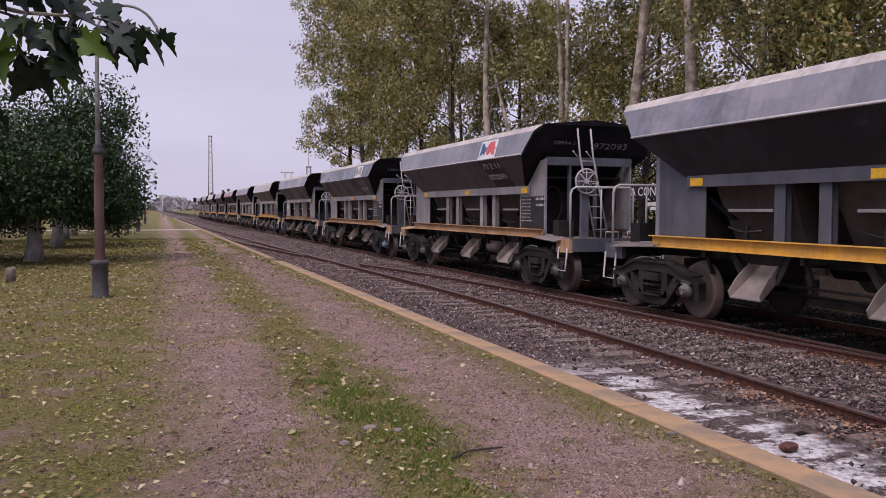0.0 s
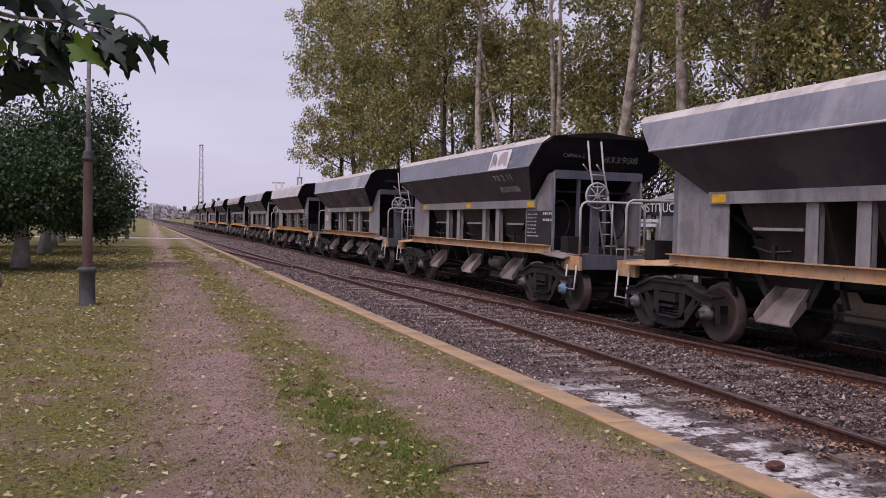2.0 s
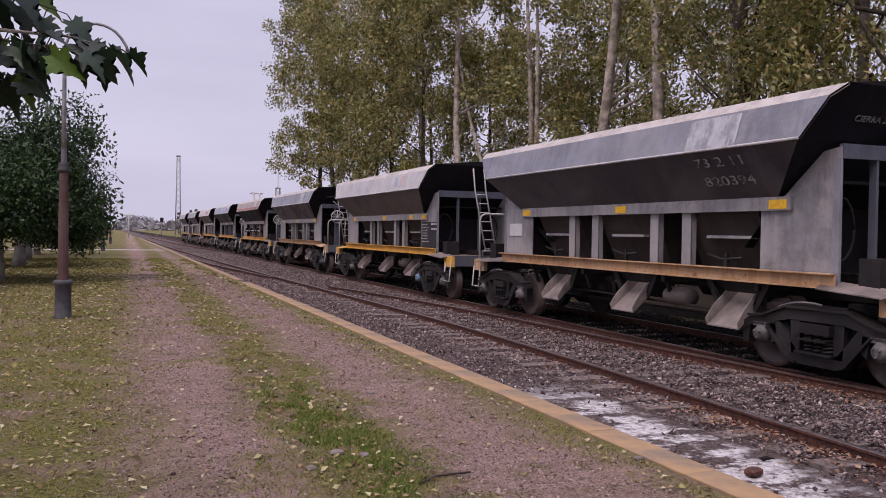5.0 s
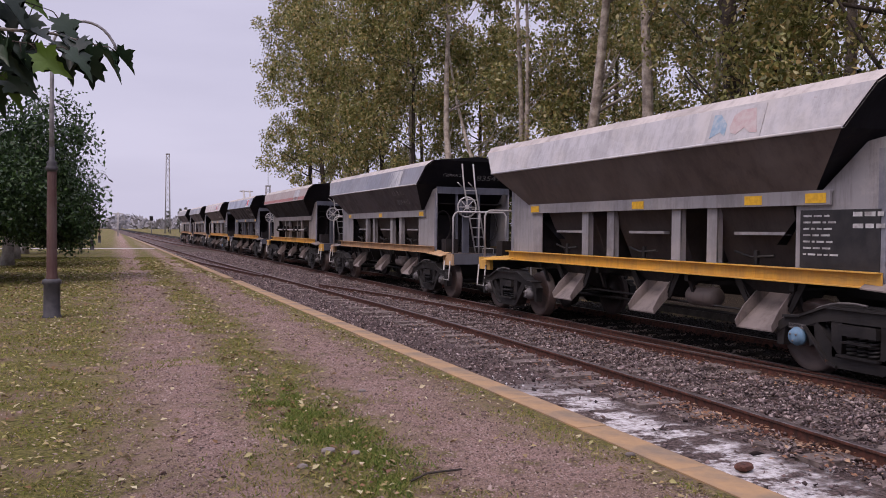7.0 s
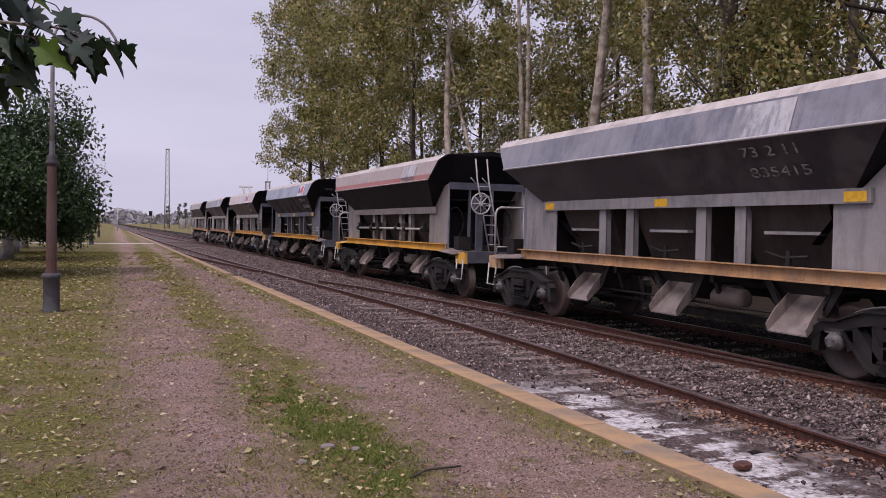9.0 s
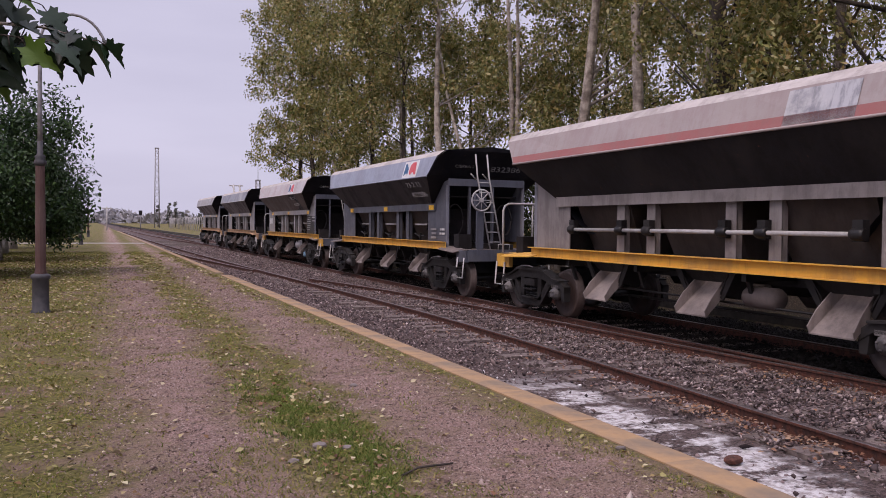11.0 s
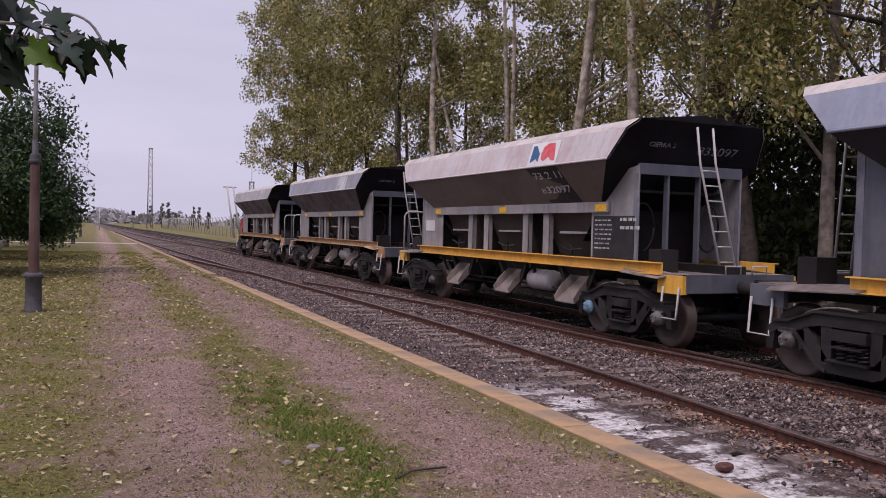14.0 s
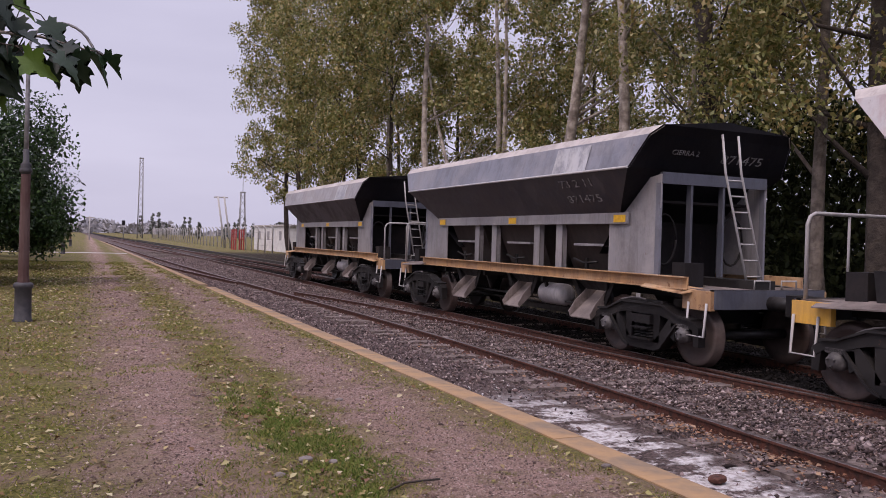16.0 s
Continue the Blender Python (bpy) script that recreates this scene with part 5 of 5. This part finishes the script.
    for i in range(26):
        x, y = 18 + i * 2.6 + rnd.uniform(-1, 1), 235 + rnd.uniform(0, 40)
        h = rnd.uniform(4.0, 7.5)
        t = thing("far_tree", (x, y, 0), "distant grey-green tree behind the fence, colour paled for haze", "tree", "distant trees")
        bm = bmesh.new()
        rod(bm, [(0, 0, -0.1), (0, 0, h * 0.6)], 0.15, 5)
        part("trunk", bm, "bark_dark", t)
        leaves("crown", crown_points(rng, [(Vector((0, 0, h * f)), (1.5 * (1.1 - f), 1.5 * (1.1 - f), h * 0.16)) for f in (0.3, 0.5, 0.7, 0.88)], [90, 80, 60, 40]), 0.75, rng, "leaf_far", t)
    n = 9000
    pts = np.stack([rng.uniform(-260, 420, n), rng.uniform(620, 720, n), np.zeros(n)], -1)
    pts[:, 2] = rng.uniform(0, 1, n) * (5 + 4 * np.sin(pts[:, 0] * 0.045) + 3 * np.sin(pts[:, 0] * 0.13))
    v = np.einsum("nij,kj->nki", turns(rng, n, 0.1), LEAF) * rng.uniform(3.0, 6.0, n)[:, None, None] + pts[:, None]
    cloud("far_woods", v, [(0, 1, 2, 3)], "woods", "belt of woods on the horizon, haze painted into its colour", "woods")
    # undergrowth behind the trees
    n = 70000
    pts = np.stack([rng.uniform(25, 29, n), rng.uniform(8, 95, n), rng.uniform(0, 1, n) ** 1.2 * 3.2], -1)
    pts[:, 2] *= np.where(pts[:, 1] > 36, 1.9, 1.0)
    near = pts[:, 1] < 23
    pts[near, 0] -= 6.0
    pts[near, 2] *= 1.9
    extra = np.stack([rng.uniform(18.5, 22.5, 26000), rng.uniform(6, 23, 26000), rng.uniform(0, 1, 26000) ** 1.2 * 6.0], -1)
    pts = np.concatenate([pts, extra])
    keep = ~((pts[:, 1] > 27) & (pts[:, 1] < 35))
    pts = pts[keep]
    v = np.einsum("nij,kj->nki", turns(rng, len(pts), 0.1), LEAF) * rng.uniform(0.14, 0.32, len(pts))[:, None, None] + pts[:, None]
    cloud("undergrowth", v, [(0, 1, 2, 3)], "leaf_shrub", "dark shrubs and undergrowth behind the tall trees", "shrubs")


def make_station_side():
    t = thing("station_sign", (12.5, 18.48, 0), "black station name board with white letters on posts", "sign")
    bm = bmesh.new()
    box(bm, -0.025, 0.025, -2.05, 2.05, 1.87, 2.22)
    b = part("board", bm, "sign_black", t, "", 0.01)
    m = Matrix.Translation((-0.03, 0.0, 2.04)) @ Matrix(((0, 0, -1), (-1, 0, 0), (0, 1, 0))).to_4x4()
    lettering("letters", "VILLA CONSTITUCION", 0.33, "sign_white", m, b, 3.8)
    for y0, y1, z in ((0.42, -0.5, 1.72), (0.3, -0.42, 1.6)):
        bm = bmesh.new()
        box(bm, -0.02, 0.02, y1, y0, z - 0.045, z + 0.045)
        part("small_writing", bm, "sign_white", t, "white line of small writing")
    for y in (-2.0, 0.0, 2.0):
        bm = bmesh.new()
        box(bm, 0.03, 0.1, y - 0.04, y + 0.04, -0.1, 2.2)
        part("post", bm, "concrete", t)
    t = thing("kiosk", (25.0, 31.0, 0), "white building with a blue band behind the trees", "building")
    bm = bmesh.new()
    box(bm, -1.5, 3.0, -3.0, 3.0, -0.1, 2.1)
    part("wall", bm, "wall_white", t, "", 0.02)
    bm = bmesh.new()
    box(bm, -1.55, 3.05, -3.05, 3.05, 2.1, 2.85)
    part("blue_band", bm, "blue", t)
    bm = bmesh.new()
    plate(bm, [(-1.8, -3.3, 2.85), (3.3, -3.3, 2.85), (0.75, -3.3, 3.6)], (0, 1, 0), 6.6)
    part("roof", bm, "wall_white", t)
    # garden seat near the second lamp
    t = thing("garden_seat", (-2.35, 57.0, 0), "small white painted garden seat on the grass", "bench")
    for x in (-0.4, 0.4):
        bm = bmesh.new()
        box(bm, x - 0.05, x + 0.05, -0.25, 0.25, -0.02, 0.45)
        box(bm, x - 0.05, x + 0.05, 0.2, 0.27, 0.45, 0.95)
        part("side", bm, "sign_white", t)
    for z, y in ((0.45, -0.12), (0.45, 0.1), (0.65, 0.24), (0.85, 0.24)):
        bm = bmesh.new()
        box(bm, -0.5, 0.5, y - 0.05, y + 0.05, z, z + 0.05)
        part("slat", bm, "sign_white", t)
    for x, y in ((-2.75, 19.3), (-4.4, 24.6)):
        bm = bmesh.new()
        lathe(bm, [(0.1, -0.05), (0.1, 0.26), (0.085, 0.3), (0.03, 0.31)], 10, "Z", (x, y, 0))
        single("marker_stub", bm, "sleeper", "short weathered timber stub in the grass", "stump", "timber stubs")


street_lamp(-0.82, 15.57)
street_lamp(-0.72, 59.0)
street_lamp(-0.4, 86.3)
make_station_side()
make_far_things()

# one half of a plane leaf: five pointed, toothed lobes
HALF_LEAF = [(0.0, 0.0), (0.1, -0.03), (0.26, -0.16), (0.3, -0.04), (0.44, -0.02), (0.34, 0.1), (0.3, 0.17), (0.46, 0.22), (0.62, 0.4), (0.45, 0.42), (0.4, 0.52), (0.24, 0.46), (0.2, 0.55), (0.24, 0.7), (0.12, 0.78), (0.09, 0.92), (0.0, 1.08)]


def plane_leaf(p, turn, size, fold, droop):
    """A leaf with its stalk at p: two halves folded along the midrib, its tip bent down."""
    bm = bmesh.new()

    def place(x, y):
        return p + turn @ (Vector((x * math.cos(fold), y, abs(x) * math.sin(fold) - droop * y * y)) * size)
    spine = [bm.verts.new(place(0, y)) for y in (0.0, 0.35, 0.7, 1.08)]
    for side in (-1, 1):
        rim = [spine[0]] + [bm.verts.new(place(side * x, y)) for x, y in HALF_LEAF[1:-1]] + [spine[3]]
        n = len(rim)
        for k in range(n - 1):
            centre = spine[1] if k < 9 else spine[2]
            if centre not in (rim[k], rim[k + 1]):
                bm.faces.new((centre, rim[k], rim[k + 1]) if side > 0 else (centre, rim[k + 1], rim[k]))
        bm.faces.new((spine[1], rim[9], spine[2]) if side > 0 else (spine[1], spine[2], rim[9]))
    for f in bm.faces:
        f.smooth = True
    return bm


def make_plane_branch():
    """The plane tree beside the path, of which one low branch hangs into view."""
    rnd = random.Random(31)
    t = thing("plane_tree", (-2.96, 4.6, 0.02), "plane tree with a low leafy branch over the path", "tree")
    bm = bmesh.new()
    rod(bm, [(0, 0, -0.1), (0.02, 0, 0.6), (0.1, -0.05, 2.0), (0.3, -0.1, 3.4), (0.3, 0.1, 5.0)], 0.2, 10, [0.32, 0.22, 0.19, 0.13, 0.05])
    limb = [Vector(q) for q in ((0.12, -0.05, 2.1), (0.9, -0.3, 2.5), (1.8, -0.45, 2.52), (2.45, -0.5, 2.4), (2.75, -0.5, 2.4), (2.96, -0.5, 2.36))]
    rod(bm, limb, 0.05, 8, [0.08, 0.05, 0.022, 0.009, 0.006, 0.003])
    part("trunk", bm, "bark_pale", t)
    twigs = [(limb[3], limb[4], limb[5]), ((1.9, -0.46, 2.5), (2.35, -0.42, 2.62), (2.74, -0.42, 2.52)), ((2.2, -0.48, 2.44), (2.52, -0.58, 2.34), (2.78, -0.6, 2.32)), ((1.7, -0.44, 2.52), (2.2, -0.4, 2.72), (2.56, -0.36, 2.68)),
             ((2.0, -0.46, 2.48), (2.3, -0.35, 2.3), (2.52, -0.35, 2.22)), ((1.6, -0.42, 2.52), (2.0, -0.3, 2.3), (2.34, -0.3, 2.16)), ((1.5, -0.4, 2.52), (1.9, -0.6, 2.45), (2.3, -0.62, 2.5)), ((1.7, -0.44, 2.52), (2.15, -0.5, 2.58), (2.5, -0.52, 2.56)), ((1.5, -0.4, 2.5), (2.0, -0.4, 2.15), (2.3, -0.42, 1.98))]
    for tw in twigs[1:]:
        bm = bmesh.new()
        rod(bm, tw, 0.006, 5, [0.008, 0.005, 0.002])
        part("twig", bm, "bark_dark", t)
    for j, tw in enumerate(twigs):
        a, b, c = (Vector(p) for p in tw)
        count = 14 if j < 3 else 20
        for k in range(count):
            f = (k + 0.8) / count
            p = a.lerp(b, f * 2) if f < 0.5 else b.lerp(c, f * 2 - 1)
            if p.x < 2.0:
                continue
            end = k == count - 1
            out = Vector((0.9 if end else rnd.uniform(-0.5, 0.8), rnd.uniform(-0.7, 0.7), rnd.uniform(-1.0, 0.1))).normalized()
            foot = p + out * rnd.uniform(0.03, 0.07)
            bm = bmesh.new()
            rod(bm, [p, p.lerp(foot, 0.5) + Vector((0, 0, 0.01)), foot], 0.003, 4)
            part("leaf_stalk", bm, "bark_dark", t)
            # the blade runs on from its stalk, mostly hanging
            along = (out + Vector((0.25, 0, rnd.uniform(-0.9, 0.1)))).normalized()
            face = Vector((rnd.uniform(-0.7, 0.7), rnd.uniform(-1.0, 0.3), rnd.uniform(0.1, 1.0)))
            across = along.cross(face).normalized()
            turn = Matrix((across, along, across.cross(along))).transposed()
            part("leaf", plane_leaf(foot, turn, rnd.uniform(0.11, 0.175), rnd.uniform(0.1, 0.7), rnd.uniform(0.0, 0.35)), "leaf_plane_one", t)


lp = Mat("plane_leaf", 0.5, 0.0, 0.4)
lv = lp.mix(lp.ramp(lp.vary(), 0.0, 0.8), (0.007, 0.016, 0.011), (0.018, 0.038, 0.016))
lv = lp.mix(lp.ramp(lp.vary(), 0.84, 0.92), lv, (0.1, 0.17, 0.025))
lp.colour(lv).bump(lp.noise(30, 3), 0.3, 0.005)
tr = lp.n.new("ShaderNodeBsdfTranslucent")
lp.l.new(lv, tr.inputs["Color"])
mx = lp.n.new("ShaderNodeMixShader")
mx.inputs["Fac"].default_value = 0.2
lp.l.new(lp.b.outputs[0], mx.inputs[1])
lp.l.new(tr.outputs[0], mx.inputs[2])
lp.l.new(mx.outputs[0], lp.n["Material Output"].inputs["Surface"])
M["leaf_plane_one"] = lp.m
make_plane_branch()

# ---- loose ground cover ----
STONE_V = np.array([[1, 0, 0], [-1, 0.1, 0], [0.1, 1, 0.1], [0, -1, 0], [0.1, 0, 0.8], [0, 0.1, -0.8]])
STONE_F = [(0, 2, 4), (2, 1, 4), (1, 3, 4), (3, 0, 4), (2, 0, 5), (1, 2, 5), (3, 1, 5), (0, 3, 5)]


def stones(name, pts, size, rng, material, label, category="stones"):
    n = len(pts)
    shape = (STONE_V[None] + rng.normal(0, 0.15, (n, 6, 3))) * rng.uniform(0.55, 1.3, (n, 6, 1)) * np.stack([rng.uniform(0.7, 1.6, n), rng.uniform(0.6, 1.2, n), rng.uniform(0.35, 0.8, n)], -1)[:, None]
    v = np.einsum("nij,nkj->nki", turns(rng, n, 0.5), shape) * size[:, None, None] + pts[:, None]
    return cloud(name, v, STONE_F, material, label, category)


def near_far(rng, n, y0, y1, x0, x1, power=2.2):
    """Places that thin out with distance."""
    y = y0 + (y1 - y0) * rng.uniform(0, 1, n) ** power
    return np.stack([rng.uniform(x0, x1, n), y], -1)


WAVES = [(random.Random(i).uniform(0, 6.28), random.Random(i + 50).uniform(1.2, 9.0), random.Random(i + 90).uniform(0, 6.28)) for i in range(14)]


def patchy(x, y):
    """An uneven field about 0, from waves of many directions and lengths."""
    return sum(np.sin(k * (x * math.cos(a) + y * math.sin(a)) + p + 1.5 * np.sin(0.6 * k * x + a)) for a, k, p in WAVES) / math.sqrt(7)


def in_rut(x, y):
    u = x - 0.012 * y + 0.26 * patchy(x, y)
    return ((u > 0.12) & (u < 1.08)) | ((u > 1.9) & (x + 0.15 * patchy(x + 3, y) < 3.1))


def make_cover():
    rng = np.random.default_rng(77)
    p = near_far(rng, 150000, 2.6, 60, 3.76, 11.2, 2.1)
    size = np.clip(rng.lognormal(-4.2, 0.4, len(p)), 0.007, 0.04) * (1 + 0.012 * p[:, 1])
    z = BED_Z + rng.uniform(-0.005, 0.05, len(p))
    hump = ((p[:, 0] > 5.9) & (p[:, 0] < 7.3)) * 0.03
    pts = np.column_stack([p, z + hump])
    limy = (p[:, 0] < 5.1) & (p[:, 1] < 9.5) & (rng.uniform(0, 1, len(p)) < 0.06)
    shade = rng.uniform(0, 1, len(p))
    thin = ((p[:, 0] < 5.0) & (shade < np.clip((9.6 - p[:, 1]) * 0.5, 0.15, 0.95))) | ((p[:, 0] < 5.35) & (p[:, 1] < 10) & (shade < 0.45))
    limy = limy & (np.abs(p[:, 0] - 4.5) < 0.45)
    p, size, pts, limy = p[~thin], size[~thin], pts[~thin], limy[~thin]
    # stones beneath the train take the colour darkened for shade
    under_train = (p[:, 0] > 7.95) & (p[:, 0] < 11.3)
    stones("shaded_ballast", pts[under_train], size[under_train], rng, "stone_shaded", "ballast under the train, coloured near black for its shade")
    limy, drop = limy & ~under_train, under_train
    limy = limy | drop
    stones("ballast", pts[~limy], size[~limy], rng, "stone", "grey-violet crushed stone ballast between the rails")
    limy = limy & ~drop
    stones("limed_ballast", pts[limy], size[limy], rng, "lime", "ballast stones whitened by spilled powder")
    p = near_far(rng, 190000, 2.8, 30, -3.5, 3.4, 1.9)
    keep = in_rut(p[:, 0], p[:, 1]) | (rng.uniform(0, 1, len(p)) < 0.2)
    p = p[keep]
    stones("pebbles", np.column_stack([p, np.full(len(p), 0.002)]), rng.uniform(0.003, 0.0105, len(p)) * (1 + 0.03 * p[:, 1]) * (1 + (rng.uniform(0, 1, len(p)) > 0.985) * 1.3), rng, "pebble", "small pebbles pressed into the worn path")
    # grass blades
    for name, mat, n, lush in (("grass", "grass", 330000, False), ("lush_grass", "grass_lush", 21000, True)):
        if lush:
            yy = rng.normal(6.2, 1.2, n)
            p = np.stack([1.6 - 0.05 * (yy - 6) + rng.normal(0, 0.17, n), yy], -1)
            p = p[patchy(p[:, 0] * 1.6, p[:, 1] * 1.6) + rng.normal(0, 0.6, n) > 0.0]
        else:
            p = near_far(rng, n, 3.0, 45, -9.0, 3.4, 1.9)
            patch = patchy(p[:, 0], p[:, 1]) + rng.normal(0, 0.6, n)
            keep = np.where(in_rut(p[:, 0], p[:, 1]), patch > 1.7, patch > np.where((p[:, 0] < 0.4) & (p[:, 1] < 8.5), 1.3 - 0.2 * p[:, 1], -0.5))
            p = p[keep]
        m = len(p)
        h = rng.uniform(0.01, 0.032, m) * (1.25 if lush else 1.0) * (1 + 0.02 * p[:, 1])
        a = rng.uniform(0, 2 * np.pi, m)
        wdt = rng.uniform(0.003, 0.006, m) * (1 + 0.06 * p[:, 1])
        lean = rng.normal(0, 0.9, (m, 2)) * h[:, None]
        base = np.column_stack([p, np.full(m, -0.004)])
        side = np.column_stack([np.cos(a) * wdt, np.sin(a) * wdt, np.zeros(m)])
        tip = base + np.column_stack([lean, h])
        cloud(name, np.stack([base - side, base + side, tip], 1), [(0, 1, 2)], mat, "short patchy grass beside the worn path" if not lush else "bright green grass tuft strip between the ruts", "grass")
    # fallen leaves
    def fallen(name, p, z, size, mat, label):
        m = len(p)
        v = np.einsum("nij,kj->nki", turns(rng, m, 0.78), LEAF * np.array([1.3, 1, 3.0])) * size[:, None, None] + np.column_stack([p, z])[:, None]
        cloud(name, v, [(0, 1, 2), (0, 2, 3)], mat, label, "leaves")
    p = near_far(rng, 20000, 3.2, 40, -7.5, 3.4, 1.35)
    keep = (p[:, 0] + 0.3 * patchy(p[:, 0], p[:, 1]) + rng.normal(0, 0.25, len(p)) < 0.2) | ((p[:, 0] - 0.012 * p[:, 1] > 1.1) & (p[:, 0] - 0.012 * p[:, 1] < 1.9)) | (p[:, 0] > 3.05) | (rng.uniform(0, 1, len(p)) < 0.2)
    p = p[keep]
    fallen("fallen_leaves", p, np.full(len(p), 0.018), rng.uniform(0.016, 0.05, len(p)) * (1 + 0.045 * p[:, 1]), "fallen", "cream and yellow fallen leaves scattered on the grass")
    c = [(rng.normal(1.35, 0.12, 26), rng.normal(7.3, 0.2, 26), 0.02), (rng.normal(1.62, 0.22, 90), rng.normal(6.0, 1.5, 90), 0.02), (rng.normal(1.5, 0.22, 120), rng.uniform(7, 16, 120), 0.015), (rng.normal(-0.75, 0.1, 5), rng.normal(7.5, 0.1, 5), 0.02), (rng.normal(5.25, 0.12, 170), rng.normal(6.1, 0.35, 170), -0.15), (rng.normal(5.3, 0.1, 90), rng.normal(5.0, 0.25, 90), -0.15), (rng.normal(7.45, 0.12, 120), rng.normal(7.0, 0.4, 120), -0.14), (rng.normal(5.15, 0.2, 60), rng.normal(4.6, 0.7, 60), -0.17),
         (rng.normal(7.25, 0.15, 90), rng.normal(6.9, 1.3, 90), -0.15), (rng.uniform(5.2, 8.2, 700), rng.uniform(4, 26, 700), -0.155), (rng.normal(7.35, 0.14, 160), rng.uniform(5, 16, 160), -0.14), (rng.normal(5.25, 0.16, 260), rng.uniform(3.5, 14, 260), -0.15), (rng.normal(1.9, 0.2, 16), rng.normal(10.0, 0.4, 16), 0.02)]
    px = np.concatenate([q[0] for q in c]), np.concatenate([q[1] for q in c]), np.concatenate([np.full(len(q[0]), q[2]) for q in c])
    fallen("brown_leaves", np.stack(px[:2], -1), px[2], rng.uniform(0.018, 0.058, len(px[0])), "fallen_brown", "rust brown dry leaves caught along the rails")
    # larger stones and a stick
    for x, y, s in ((1.449, 5.59, 0.042), (1.62, 5.5, 0.028), (4.43, 4.82, 0.06), (1.2, 5.3, 0.03), (3.4, 4.8, 0.03), (2.3, 7.6, 0.03)):
        bm = bmesh.new()
        bmesh.ops.create_icosphere(bm, subdivisions=2, radius=s, matrix=Matrix.Translation((x, y, s * 0.35 if x < 3.7 else BED_Z + s * 0.6)) @ Matrix.Diagonal((1.3, 1.0, 0.6, 1)))
        for v in bm.verts:
            v.co += Vector((rng.normal(0, s * 0.07), rng.normal(0, s * 0.07), rng.normal(0, s * 0.05)))
        single("stone", bm, "chute" if x < 3.7 else "rail", "pale loose stone lying on the path" if x < 3.7 else "reddish stone on the whitened ballast", "stone", "loose stones")
    bm = bmesh.new()
    rod(bm, [(1.75, 4.75, 0.012), (1.9, 4.85, 0.02), (2.15, 4.88, 0.012)], 0.008, 6)
    single("stick", bm, "bark_dark", "thin dry stick lying in the grass", "stick")


make_cover()


# ---- moving ----
def motions():
    for w, k in TRAIN:
        start = Y0 + k * PITCH + SLACK[k] + SPEED * T0
        walk(w, [(t, pose(TRACK_X, start - SPEED * t, RAIL_Z)) for t in (0.0, 4.0, 8.0, 12.0, 16.0)])
    rate = math.degrees(SPEED / WHEEL_R)
    for axle, y in WHEELS:
        walk(axle, [(i / 15, pose(0, y, WHEEL_R, rate * i / 15)) for i in range(241)])


motions()
